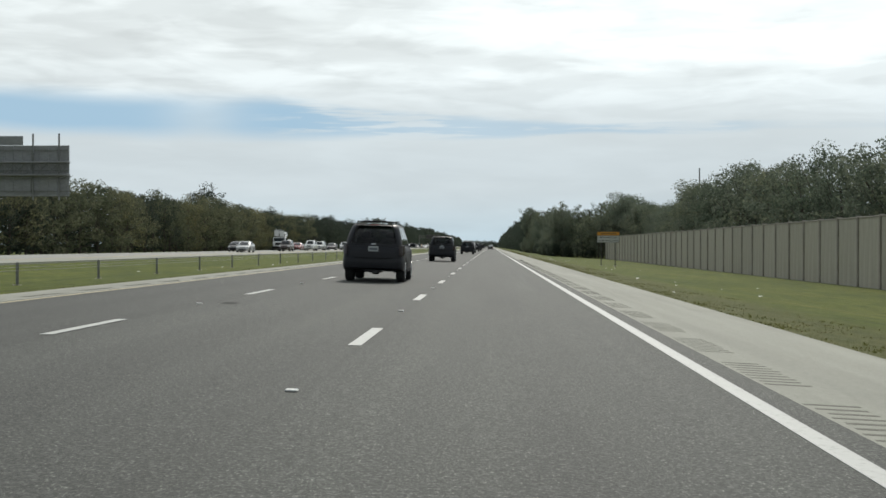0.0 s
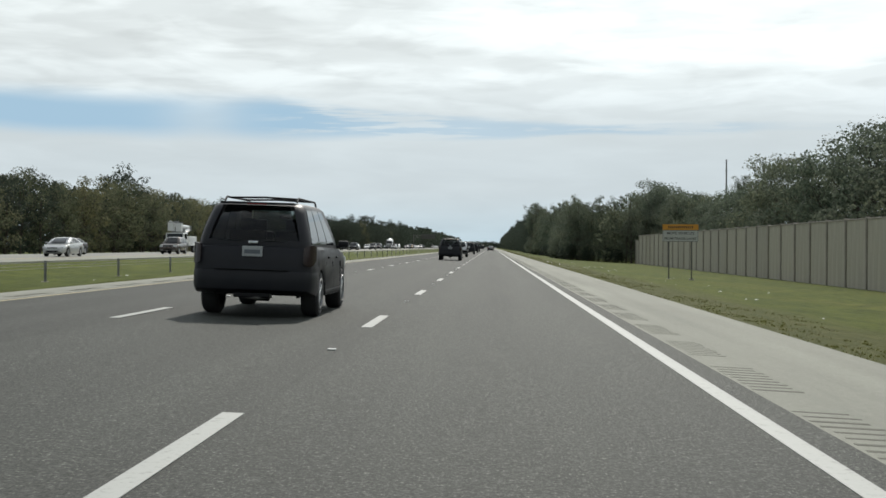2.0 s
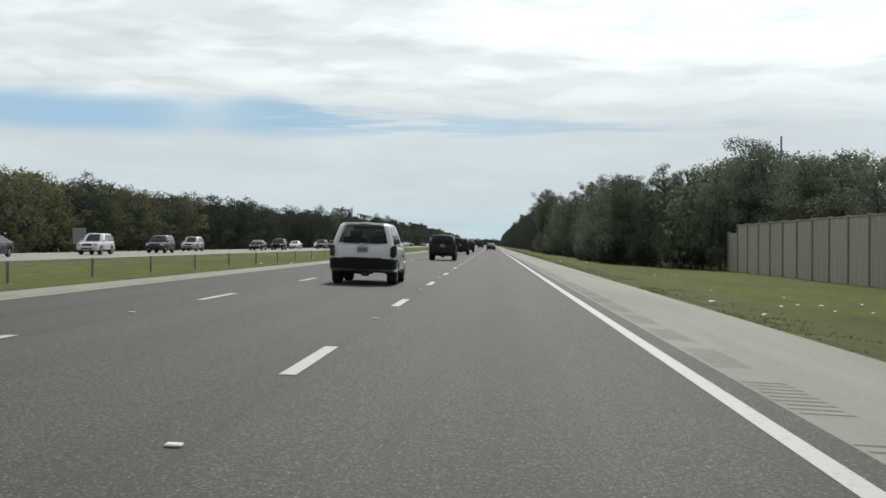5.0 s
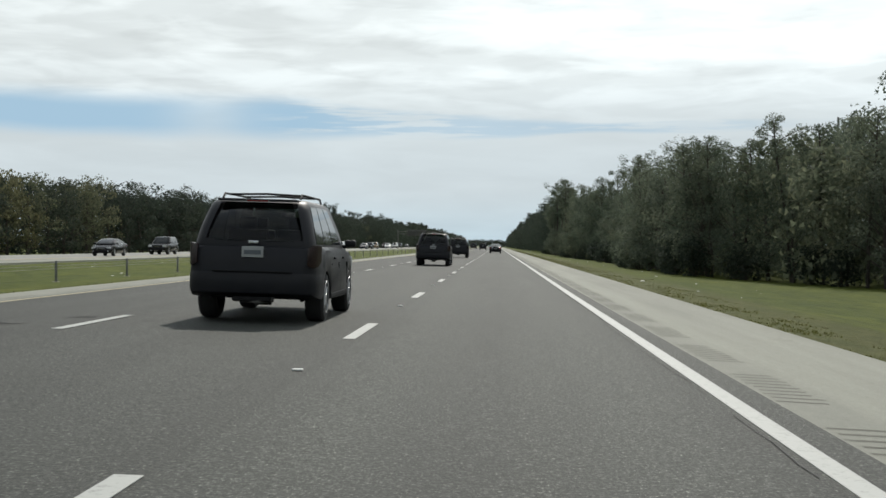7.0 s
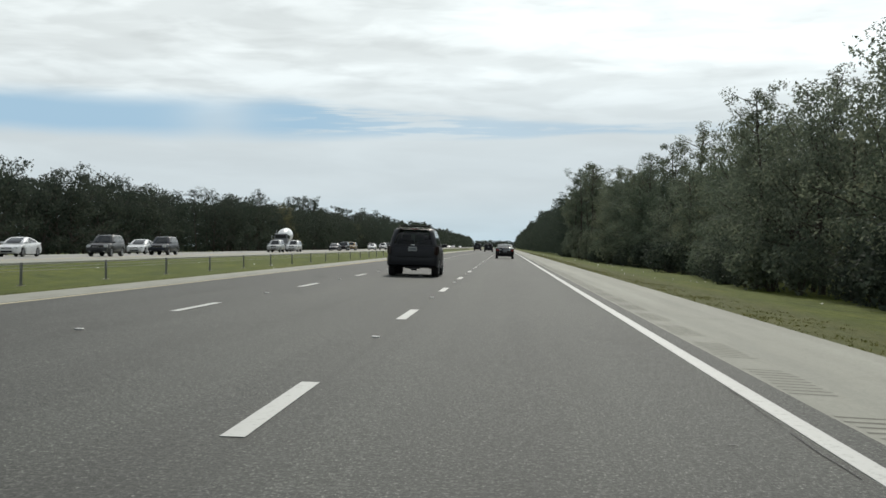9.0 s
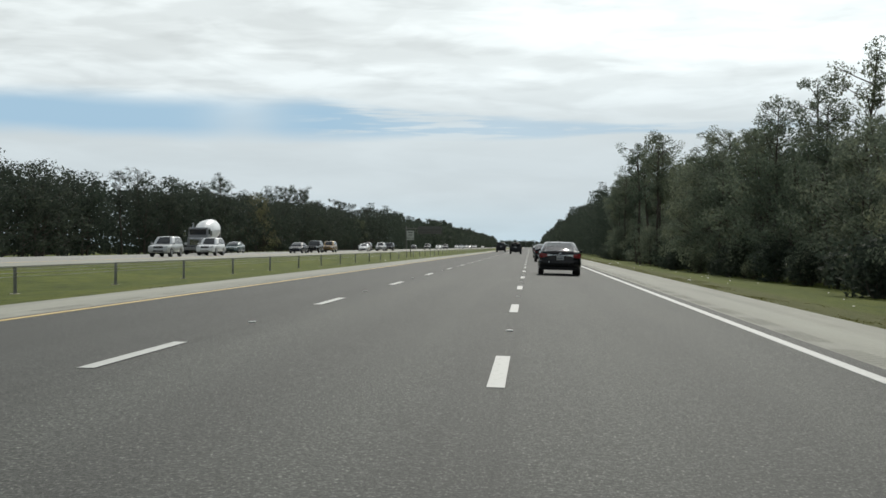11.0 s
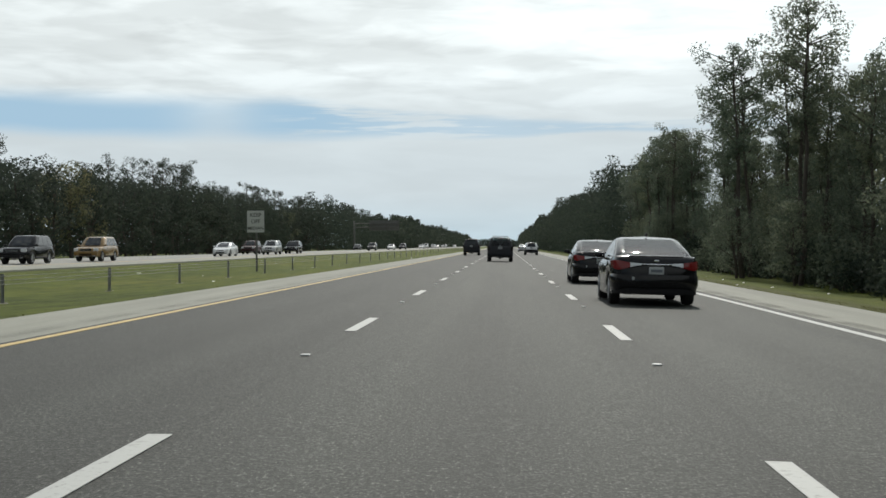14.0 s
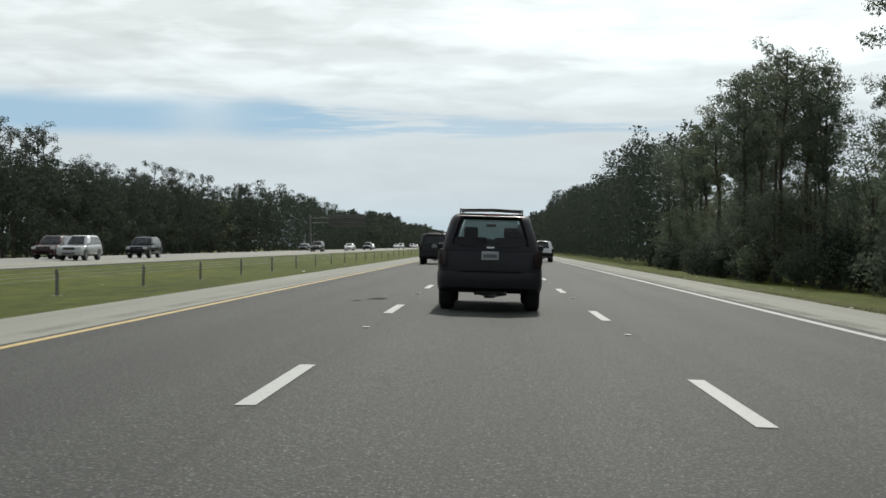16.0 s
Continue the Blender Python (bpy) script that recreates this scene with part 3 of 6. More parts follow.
def pine(seed, h, leaves, size):
    """A tall slash pine: bare pole, a few dead stubs, separate clumps of needles on crooked limbs at the top."""
    rng = np.random.default_rng(seed)
    tv, tf = [], []
    lean = rng.normal(size=2) * 0.5
    top = np.array([lean[0], lean[1], h * 0.96])
    limb(tv, tf, (0, 0, -0.5), top, 0.19, 0.05, 8, 6, rng, 0.008)
    cv, cf, o = [], [], 0
    n = 18
    for i in range(n):
        t = 0.52 + 0.46 * (i + rng.uniform(0, 0.7)) / n
        ang = i * 2.4 + rng.uniform(-0.6, 0.6)
        reach = (2.3 * math.sin(math.pi * min(1.0, (1.06 - t) / 0.52 * 0.85 + 0.12)) + 0.35) * rng.uniform(0.6, 1.05)
        p0 = np.array([lean[0] * t, lean[1] * t, h * (t - 0.035)])
        p1 = np.array([lean[0] * t + math.cos(ang) * reach, lean[1] * t + math.sin(ang) * reach, h * t + rng.uniform(0.0, 0.9)])
        limb(tv, tf, p0, p1, 0.055, 0.02, 5, 2, rng)
        tufts_at = [(p1, rng.uniform(0.55, 0.9))]
        for k in range(2):
            q = p0 + (p1 - p0) * rng.uniform(0.4, 0.95) + rng.normal(size=3) * (0.4, 0.4, 0.3)
            tufts_at.append((q, rng.uniform(0.4, 0.7)))
        if i == n - 1:
            tufts_at += [(top + (0, 0, 0.2), 0.6), (top - (0.3, 0, 0.5), 0.7)]
        for q, r in tufts_at:
            p, d = blob_points(rng, q, (r, r, r * 0.8), max(8, int(leaves / n / 3)))
            v, f = leaf_tris(rng, p, d + (0, 0, 0.4), size, 0.9, 0.65)
            cv.append(v)
            cf.append(f + o)
            o += len(v)
    for i in range(6):
        z = h * rng.uniform(0.25, 0.58)
        ang = rng.uniform(0, 6.28)
        limb(tv, tf, (lean[0] * z / h, lean[1] * z / h, z), (math.cos(ang) * 1.1, math.sin(ang) * 1.1, z + 0.3), 0.03, 0.01, 4, 1)
    return (tv, tf), (np.concatenate(cv), np.concatenate(cf))


def shrub(seed, h, w, leaves, size):
    rng = np.random.default_rng(seed)
    tv, tf, cv, cf, o = [], [], [], [], 0
    for i in range(7):
        a = rng.uniform(0, 6.28)
        c = np.array([math.cos(a) * w * rng.uniform(0, 0.6), math.sin(a) * w * rng.uniform(0, 0.6), h * rng.uniform(0.25, 0.8)])
        limb(tv, tf, (0, 0, -0.3), c, 0.05, 0.015, 5, 2, rng)
        r = rng.uniform(0.4, 0.62) * w
        p, d = blob_points(rng, c, (r, r, min(r, h * 0.35)), leaves // 7)
        p[:, 2] = np.abs(p[:, 2])
        v, f = leaf_tris(rng, p, d, size)
        cv.append(v)
        cf.append(f + o)
        o += len(v)
    return (tv, tf), (np.concatenate(cv), np.concatenate(cf))


def tree_thing(name, made, leafmat, label, category, group):
    (tv, tf), (cv, cf) = made
    e = empty(name, Matrix(), label, category, group)
    link_mesh("trunk", tv, tf, M["bark"], e, smooth=True)
    link_mesh("crown", cv, cf.tolist(), leafmat, e)
    return e


def tree_pose(x, y, rng, s):
    return Matrix.Translation((x, y, ground_z(x) - 0.05)) @ Matrix.Rotation(rng.uniform(0, 6.28), 4, "Z") @ Matrix.Diagonal((s * rng.uniform(0.9, 1.1), s * rng.uniform(0.9, 1.1), s, 1))


def copy_scaled(proto, m, first):
    if first:
        proto.matrix_basis = m
        return proto
    c = copy_thing(proto, m)
    c.matrix_basis = m
    return c


def plant(rng, kinds, spots):
    """spots: x, y, wanted height, kind. kinds: name -> list of (thing, height)."""
    used = set()
    for x, y, h, k in spots:
        proto, ph = kinds[k][rng.integers(len(kinds[k]))]
        copy_scaled(proto, tree_pose(x, y, rng, h / ph), proto.name not in used)
        used.add(proto.name)
    for lst in kinds.values():
        for proto, _ in lst:
            if proto.name not in used:
                for c in list(proto.children):
                    bpy.data.objects.remove(c)
                bpy.data.objects.remove(proto)


rng = np.random.default_rng(11)
OAK = "dense broad-leaved tree in dark green leaf at the wood's edge"
OLIVE = "dense broad-leaved tree with olive-green leaves beyond the far carriageway"
PINE = "tall slash pine with bare trunk and tufted crown"
right_kinds = {
    "oak": [(tree_thing("tree", broadleaf(s, 12.0, 3.5, 6300, 0.122), M["leaf"], OAK, "tree", "trees along the highway"), 12.0) for s in (1, 2, 3, 4, 5)],
    "far_oak": [(tree_thing("tree", broadleaf(s, 12.0, 3.5, 3800, 0.17), M["leaf"], OAK, "tree", "trees along the highway"), 12.0) for s in (6, 7, 8)],
    "pine": [(tree_thing("pine_tree", pine(s, 17.0, 4300, 0.138), M["needle"], PINE, "tree", "pines along the highway"), 17.0) for s in (11, 12, 13, 14)],
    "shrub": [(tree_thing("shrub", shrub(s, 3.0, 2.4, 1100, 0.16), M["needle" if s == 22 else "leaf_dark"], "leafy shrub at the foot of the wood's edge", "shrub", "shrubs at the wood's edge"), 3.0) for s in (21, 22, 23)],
}
spots = []
# trees that rise behind the sound wall
y = 80.0
while y < 322:
    spots.append((rng.uniform(40.5, 43.5), y, rng.uniform(13.4, 15.4) + (2.6 if 178 < y < 198 else 1.4 if 198 <= y < 240 else 0) - (1.6 if 235 < y < 300 else 0), "far_oak"))
    if rng.random() < 0.3:
        spots.append((rng.uniform(44, 48), y + 2, rng.uniform(15, 17), "pine"))
    y += rng.uniform(4.6, 6.4)
for y in (314, 319, 325, 331, 337, 343):
    spots.append((rng.uniform(35.5, 41) + (4 if y < 326 else 0), y, rng.uniform(13.4, 14.8), "oak"))
    spots.append((rng.uniform(42, 48), y, rng.uniform(13.4, 15.0), "oak"))
# the taller stand where the wall ends
for x, y, h in ((37.5, 336, 18.6), (40.0, 341, 18.0), (38.8, 331, 17.2)):
    spots.append((x, y, h, "oak"))
for y in range(346, 424, 7):
    spots.append((rng.uniform(40, 46), y, rng.uniform(16.8, 19.2), "far_oak" if rng.random() < 0.6 else "pine"))
# the wood's edge past the wall
y = 327.0
while y < 730:
    step = rng.uniform(4.2, 6.0)
    edge = 21.5 + 1.6 * math.sin(y * 0.045) + rng.uniform(-0.8, 0.8)
    if y < 350:
        edge += (350 - y) * 0.3
    tall = 12.4 + 1.0 * math.sin(y * 0.051 + 1) + rng.uniform(-2.6, 1.8)
    if y > 540:
        tall -= 2.2 if y < 610 else 3.4
    spots.append((edge + 2.2, y, tall, "oak" if y < 690 else "far_oak"))
    p = 0.5 if y < 470 else 0.85 if y < 596 else 0.65
    if rng.random() < p:
        spots.append((edge + rng.uniform(0.5, 4), y + rng.uniform(1, 3), rng.uniform(15.8, 18.8) if y > 632 else rng.uniform(13.2, 15.6) if y > 596 else rng.uniform(13.8, 17.2) if y > 470 else rng.uniform(12.5, 15.0), "pine"))
    if y > 500 and (y < 596 or rng.random() < 0.55):
        spots.append((edge + rng.uniform(2, 8), y + rng.uniform(0, 4), rng.uniform(12.5, 16.5) + (1.8 if y > 632 else -1.0 if y > 596 else 0), "pine"))
    for _ in range(1):
        spots.append((edge - rng.uniform(0.2, 1.4), y + rng.uniform(0, 4), rng.uniform(1.8, 4.2), "shrub"))
    y += step
# the tall ones that stand out of the line
for x, y, h in ((24, 361, 14.3), (26, 366, 14.0), (27.4, 476, 20.3), (26, 481, 18.5), (19.5, 562, 20.6), (20.5, 568, 20.0), (19.0, 581, 21.0),
                (21, 588, 19.5), (22, 575, 19.0), (21.8, 600, 17), (20.5, 640, 18.6), (22, 646, 18.8), (20, 652, 18.0), (24.5, 612, 20.5), (24, 618, 21.5), (24, 670, 20.5), (27, 676, 22)):
    spots.append((x, y, h, "pine"))
    if x < 26:
        spots.append((x - rng.uniform(0.2, 1.0), y - rng.uniform(1.0, 2.2), rng.uniform(6.0, 8.0), "far_oak"))
plant(rng, right_kinds, spots)

left_kinds = {
    "olive": [(tree_thing("tree", broadleaf(s, 12.0, 3.7, 2700, 0.2, 0.06), M["leaf_yellow"], OLIVE, "tree", "trees beyond the far carriageway"), 12.0) for s in (31, 32, 33, 34)],
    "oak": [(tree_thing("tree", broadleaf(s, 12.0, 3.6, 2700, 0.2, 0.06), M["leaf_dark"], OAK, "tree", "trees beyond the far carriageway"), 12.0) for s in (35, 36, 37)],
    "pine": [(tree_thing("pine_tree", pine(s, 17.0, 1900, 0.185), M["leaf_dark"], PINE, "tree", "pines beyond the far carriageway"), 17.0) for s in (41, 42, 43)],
}
spots = []
y = 118.0
while y < 860:
    late = y > 560
    edge = (-57 if late else -64) + 1.5 * math.sin(y * 0.03) + rng.uniform(-1, 1)
    tall = rng.uniform(11.4, 13.8)
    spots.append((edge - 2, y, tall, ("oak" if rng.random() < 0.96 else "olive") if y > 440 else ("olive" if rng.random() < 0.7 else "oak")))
    if late and rng.random() < (0.4 if y < 650 else 0.8):
        lo, hi = (13.0, 14.4) if y < 650 else (15.3, 17.2) if y < 705 else (13.0, 14.6) if y < 750 else (14.0, 16.4)
        spots.append((edge - rng.uniform(2, 7), y + 2, rng.uniform(lo, hi), "pine"))
    y += rng.uniform(4.6, 6.2)
for x, y, h in ((-68.8, 290.0, 16.4), (-67.5, 284.0, 15.2), (-69.0, 297.0, 15.4), (-60, 606, 15.3), (-61, 614, 15.0), (-61.5, 690, 17.2), (-63, 698, 16.6), (-68, 770, 16.5)):
    spots.append((x, y, h, "oak" if y < 400 else "pine"))
plant(rng, left_kinds, spots)


def wood_mass(name, spots, leaves, size, mat, label):
    """Trees too many to tell apart, joined."""
    vs, fs, o = [], [], 0
    for x, y, h, w in spots:
        n = leaves
        t = rng.uniform(0.02, 1.0, n) ** 0.9
        ang = rng.uniform(0, 6.28, n)
        rad = w * np.sqrt(rng.uniform(0.15, 1, n)) * (0.55 + 0.6 * np.sin(np.pi * np.clip(t * 0.75 + 0.2, 0, 1)))
        rad *= np.where(t > 0.86, 0.55, 1.0) * (1 + 0.25 * np.sin(ang * 3 + x))
        p = np.stack([x + np.cos(ang) * rad, y + np.sin(ang) * rad, ground_z(x) + t * h], 1)
        d = np.stack([np.cos(ang), np.sin(ang), t * 0.8], 1)
        v, f = leaf_tris(rng, p, d, size)
        vs.append(v)
        fs.append(f + o)
        o += len(v)
    return tagged(link_mesh(name, np.concatenate(vs), np.concatenate(fs).tolist(), mat), label, "woodland", kind="stuff")


deep = []
for y in np.arange(80, 350, 4.5):
    deep.append((rng.uniform(46, 52), y, rng.uniform(12, 15), 3.6))
for y in np.arange(330, 760, 4.2):
    cut = 0 if y < 540 else 1.0 if y < 610 else 3.2
    deep.append((rng.uniform(27, 30), y, rng.uniform(10.5, 13) - cut, 3.5))
    deep.append((rng.uniform(33, 38), y + 2, rng.uniform(11, 13.5) - cut, 3.8))
wood_mass("woodland", deep, 580, 0.33, M["leaf"], "dark green woodland behind the first trees")
deep = []
for y in np.arange(116, 880, 4.4):
    deep.append((rng.uniform(-74, -70), y, rng.uniform(10.5, 13) + (1.2 if y > 640 else 0), 3.8))
    deep.append((rng.uniform(-82, -77), y, rng.uniform(10.5, 13) + (2.2 if y > 640 else 0.5), 4.0))
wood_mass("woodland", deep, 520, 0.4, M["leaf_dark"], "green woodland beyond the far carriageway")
far = []
y = 735.0
while y < 2500:
    s = 4.6 + (y - 735) * 0.004
    h = 19.5 + 1.8 * math.sin(y * 0.02) + rng.uniform(-3, 3)
    far.append((22.5 + rng.uniform(-1, 2), y, h, 3.6))
    far.append((29 + rng.uniform(-1, 2), y + 2, h + 1.5, 4.0))
    y += s
y = 870.0
while y < 2500:
    s = 4.8 + (y - 870) * 0.004
    h = 15 + 2.0 * math.sin(y * 0.017) + rng.uniform(-2, 2.5)
    far.append((-57 + rng.uniform(-2, 1), y, h, 3.8))
    far.append((-64 + rng.uniform(-2, 1), y + 2, h + 1, 4.0))
    y += s
for x in np.arange(-50, 24, 5.0):
    for k in range(4):
        far.append((x + rng.uniform(-3, 3), 2560 + rng.uniform(-20, 20), rng.uniform(9, 13), 5.0))
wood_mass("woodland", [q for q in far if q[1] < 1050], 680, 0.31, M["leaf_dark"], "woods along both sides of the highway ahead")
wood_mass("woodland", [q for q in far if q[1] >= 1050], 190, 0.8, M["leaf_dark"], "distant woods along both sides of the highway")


# ---------------------------------------------------------------- grass tufts and litter
def tufts(name, spots, hgt, mat, label):
    n = len(spots)
    base = np.asarray(spots)
    k = 4
    base = np.repeat(base, k, 0) + rng.normal(size=(n * k, 3)) * (0.05, 0.05, 0)
    ang = rng.uniform(0, 6.28, n * k)
    h = hgt * rng.uniform(0.5, 1.5, n * k)
    side = np.stack([np.cos(ang), np.sin(ang), np.zeros(n * k)], 1)
    lean = np.stack([-np.sin(ang), np.cos(ang), np.zeros(n * k)], 1) * rng.normal(size=(n * k, 1)) * 0.5
    tip = base + (lean + (0, 0, 1)) * h[:, None]
    w = 0.02 * rng.uniform(0.6, 1.5, (n * k, 1))
    v = np.stack([base - side * w, base + side * w, tip], 1).reshape(-1, 3)
    f = np.arange(3 * n * k).reshape(-1, 3)
    return tagged(link_mesh(name, v, f.tolist(), mat), label, "grass", kind="stuff")


sp = []
for _ in range(900):
    cx, cy = 6.5 + abs(rng.normal()) * 1.5, rng.uniform(0, 640)
    for _ in range(rng.integers(5, 18)):
        x = max(6.40, cx + rng.normal() * 0.3)
        sp.append((x, cy + rng.normal() * 0.6, ground_z(x) - 0.01))
for _ in range(5000):
    x = -10.03 - abs(rng.normal()) * 0.4
    sp.append((x, rng.uniform(10, 760), ground_z(x) - 0.01))
tufts("grass_tufts", sp, 0.036, M["blade"], "ragged grass blades along the pavement edges")

lv, lf = [], []
for _ in range(150):
    if rng.random() < 0.65:
        x = rng.uniform(7.5, 20)
    else:
        x = rng.uniform(-24, -10.3)
    y = rng.uniform(20, 700)
    s = rng.uniform(0.035, 0.11)
    a = rng.uniform(0, 6.28)
    c, q = math.cos(a), math.sin(a)
    o = len(lv)
    for dx, dy, dz in ((-1, -0.6, 0.05), (0.1, -0.7, 0.3), (1, -0.5, 0.05), (0.9, 0.6, 0.22), (0, 0.7, 0.06), (-1, 0.5, 0.3), (0, 0, 0.5)):
        lv.append((x + (dx * c - dy * q) * s, y + (dx * q + dy * c) * s, ground_z(x) + 0.03 + dz * s))
    lf += [(o + i, o + (i + 1) % 6, o + 6) for i in range(6)]
tagged(link_mesh("litter", lv, lf, M["litter"]), "scraps of pale litter lying in the verge grass", "litter", kind="stuff")


# ---------------------------------------------------------------- cable barrier in the median
def barrier_post(m):
    e = empty("barrier_post", m, "weathered steel cable barrier post in the median grass", "barrier post", "median cable barrier posts")
    bm = bmesh.new()
    add_box(bm, (0, -0.03, 0.33), (0.078, 0.01, 0.95))
    add_box(bm, (0, 0.03, 0.33), (0.078, 0.01, 0.95))
    add_box(bm, (0, 0, 0.33), (0.01, 0.052, 0.95))
    part("post", bm, M["steel"], e)
    bm = bmesh.new()
    add_cyl(bm, (0, 0, -0.02), 0.16, 0.15, 0.08, "Z", 12)
    part("footing", bm, M["wall_post"], e, "round concrete footing")
    for z in (0.52, 0.63, 0.74):
        bm = bmesh.new()
        add_box(bm, (0.06, 0, z), (0.03, 0.05, 0.03), 0.004, 1)
        part("cable_hook", bm, M["steel"], e)
    return e


POST_X, POST_Y0 = -15.0, 10.6
pz = ground_z(POST_X)
post = barrier_post(Matrix.Translation((POST_X, POST_Y0, pz)))
for i in range(1, 96):
    copy_thing(post, Matrix.Translation((POST_X + rng.uniform(-0.03, 0.03), POST_Y0 + 9.14 * i, pz)) @ Matrix.Rotation(rng.uniform(-0.03, 0.03), 4, "X"))
cables = empty("barrier_cables", Matrix.Translation((POST_X + 0.08, 0, pz)), "three thin steel cables strung along the median posts", "cable barrier")
for z in (0.52, 0.63, 0.74):
    pts = []
    for i in range(0, 96):
        pts += [(0, POST_Y0 + 9.14 * i, z), (0, POST_Y0 + 9.14 * (i + 0.5), z - 0.012)]
    tube("cable", pts, 0.007, M["steel"], cables, 5)


# ---------------------------------------------------------------- signs
def lettering(text, size, loc, mat, parent):
    cu = bpy.data.curves.new("lettering", "FONT")
    cu.body, cu.size, cu.align_x, cu.align_y = text, size, "CENTER", "CENTER"
    cu.extrude, cu.offset = 0.002, 0.012 * size
    tmp = new("lettering", cu)
    bpy.context.view_layer.update()
    me = bpy.data.meshes.new_from_object(tmp.evaluated_get(bpy.context.evaluated_depsgraph_get()))
    bpy.data.objects.remove(tmp)
    me.materials.clear()
    me.materials.append(mat)
    ob = new("lettering", me)
    ob.parent = parent
    ob.matrix_basis = pose(*loc, 90, 0, 0)
    return ob


def steel_post(name, x, y, z0, z1, parent):
    bm = bmesh.new()
    add_box(bm, (x, y - 0.05, (z0 + z1) / 2), (0.1, 0.008, z1 - z0))
    add_box(bm, (x, y + 0.05, (z0 + z1) / 2), (0.1, 0.008, z1 - z0))
    add_box(bm, (x, y, (z0 + z1) / 2), (0.008, 0.094, z1 - z0))
    return part(name, bm, M["steel_dark"], parent)


def incident_sign():
    z = ground_z(18.75)
    e = empty("road_sign", pose(18.75, 168.6, z, 0, 0, 0), "white roadside sign with orange header on two steel posts", "road sign")
    for x in (-1.02, 1.02):
        steel_post("post", x, 0.1, -0.4, 4.9, e)
        bm = bmesh.new()
        add_cyl(bm, (x, 0.1, 0.02), 0.24, 0.2, 0.14, "Z", 14)
        part("footing", bm, M["wall_post"], e, "concrete footing")
    box_part("panel", (0, 0, 3.92), (3.2, 0.012, 1.0), M["sign_white"], e, "white panel with black words", 0.004, 1)
    box_part("header", (0, 0, 4.71), (3.2, 0.012, 0.5), M["sign_orange"], e, "orange header panel", 0.004, 1)
    for zz in (3.6, 4.2, 4.72):
        box_part("backing_rail", (0, 0.04, zz), (3.1, 0.05, 0.06), M["steel"], e)
    for x in np.linspace(-1.05, 1.05, 13):
        box_part("header_bar", (float(x), -0.009, 4.71), (0.1, 0.006, 0.2), M["sign_black"], e, "black bar of an unreadable word")
    lettering("MOVE VEHICLES", 0.34, (0, -0.009, 4.16), M["sign_black"], e)
    lettering("FROM TRAVEL LANES", 0.30, (0, -0.009, 3.68), M["sign_black"], e)
    for zz in (3.43, 4.42):
        box_part("border", (0, -0.008, zz), (3.1, 0.004, 0.022), M["sign_black"], e)
    for x in (-1.55, 1.55):
        box_part("border", (x, -0.008, 3.925), (0.025, 0.004, 0.97), M["sign_black"], e)


def median_sign():
    x = -17.04
    z = ground_z(x)
    e = empty("road_sign", pose(x, 548.4, z, 0, 0, 0), "white median sign on one steel post", "road sign")
    steel_post("post", 0.04, 0.07, -0.4, 3.6, e)
    box_part("panel", (0, 0, 3.1), (1.07, 0.008, 1.35), M["sign_white"], e, "white panel with black words", 0.003, 1)
    for t, zz in (("KEEP", 3.5), ("OFF", 3.1), ("MEDIAN", 2.68)):
        lettering(t, 0.33 if t != "MEDIAN" else 0.27, (0, -0.008, zz), M["sign_black"], e)


def far_panel():
    """The white service sign beyond the far carriageway."""
    e = empty("road_sign", pose(-59.0, 342.0, ground_z(-59.0)), "grey-white roadside sign on two posts facing the road", "road sign")
    for x in (-0.6, 0.6):
        steel_post("post", x, 0.08, -0.4, 3.9, e)
    box_part("panel", (0, 0, 2.75), (2.0, 0.012, 2.3), M["sign_white"], e, "pale panel", 0.004, 1)
    for zz in (3.5, 3.1, 2.7, 2.3, 1.95):
        box_part("word_bar", (0, -0.009, zz), (1.4, 0.005, 0.12), M["alu"], e, "grey bar of unreadable writing")


def sign_back():
    """Back of a large overhead guide sign for the other direction, on a cantilever."""
    e = empty("overhead_sign", pose(-45.5, 112.0, 0.0), "back of a large grey aluminium overhead sign on a steel mast", "road sign")
    w, z0, z1 = 8.0, 6.2, 11.4
    bm = bmesh.new()
    add_box(bm, (0, 0.12, (z0 + z1) / 2), (w, 0.03, z1 - z0), 0.012, 1)
    part("panel", bm, M["alu"], e, "ribbed grey back of the sign")
    for i in range(9):
        x = -w / 2 + 0.35 + i * (w - 0.7) / 8
        box_part("stiffener", (x, 0.07, (z0 + z1) / 2), (0.07, 0.07, z1 - z0 - 0.1), M["alu"], e)
    for zz in (z0 + 0.5, (z0 + z1) / 2, z1 - 0.5):
        box_part("wind_beam", (0, 0.0, zz), (w - 0.2, 0.07, 0.12), M["steel"], e)
    box_part("exit_panel", (-2.6, 0.1, z1 + 0.5), (3.6, 0.03, 0.95), M["alu"], e, "small grey panel above the sign", 0.01, 1)
    for x in (-3.4, 0.3, 3.0):
        box_part("hanger", (x, -0.1, (z0 + z1) / 2 + 0.4), (0.16, 0.1, z1 - z0 + 1.6), M["steel"], e)
    for zz in (8.3, 9.6):
        tube("chord", [(-5.2, -0.35, zz), (4.2, -0.35, zz)], 0.12, M["steel"], e, 10)
        tube("chord", [(-5.2, -0.95, zz), (4.2, -0.95, zz)], 0.12, M["steel"], e, 10)
    for i in range(8):
        x = -5 + i * 1.15
        tube("lattice", [(x, -0.35, 8.3), (x + 1.15, -0.35, 9.6)], 0.045, M["steel"], e, 6)
        tube("lattice", [(x, -0.95, 9.6), (x + 1.15, -0.95, 8.3)], 0.045, M["steel"], e, 6)
    tube("mast", [(-5.4, -0.65, -0.5), (-5.4, -0.65, 10.4)], [0.33, 0.25], M["steel"], e, 14)


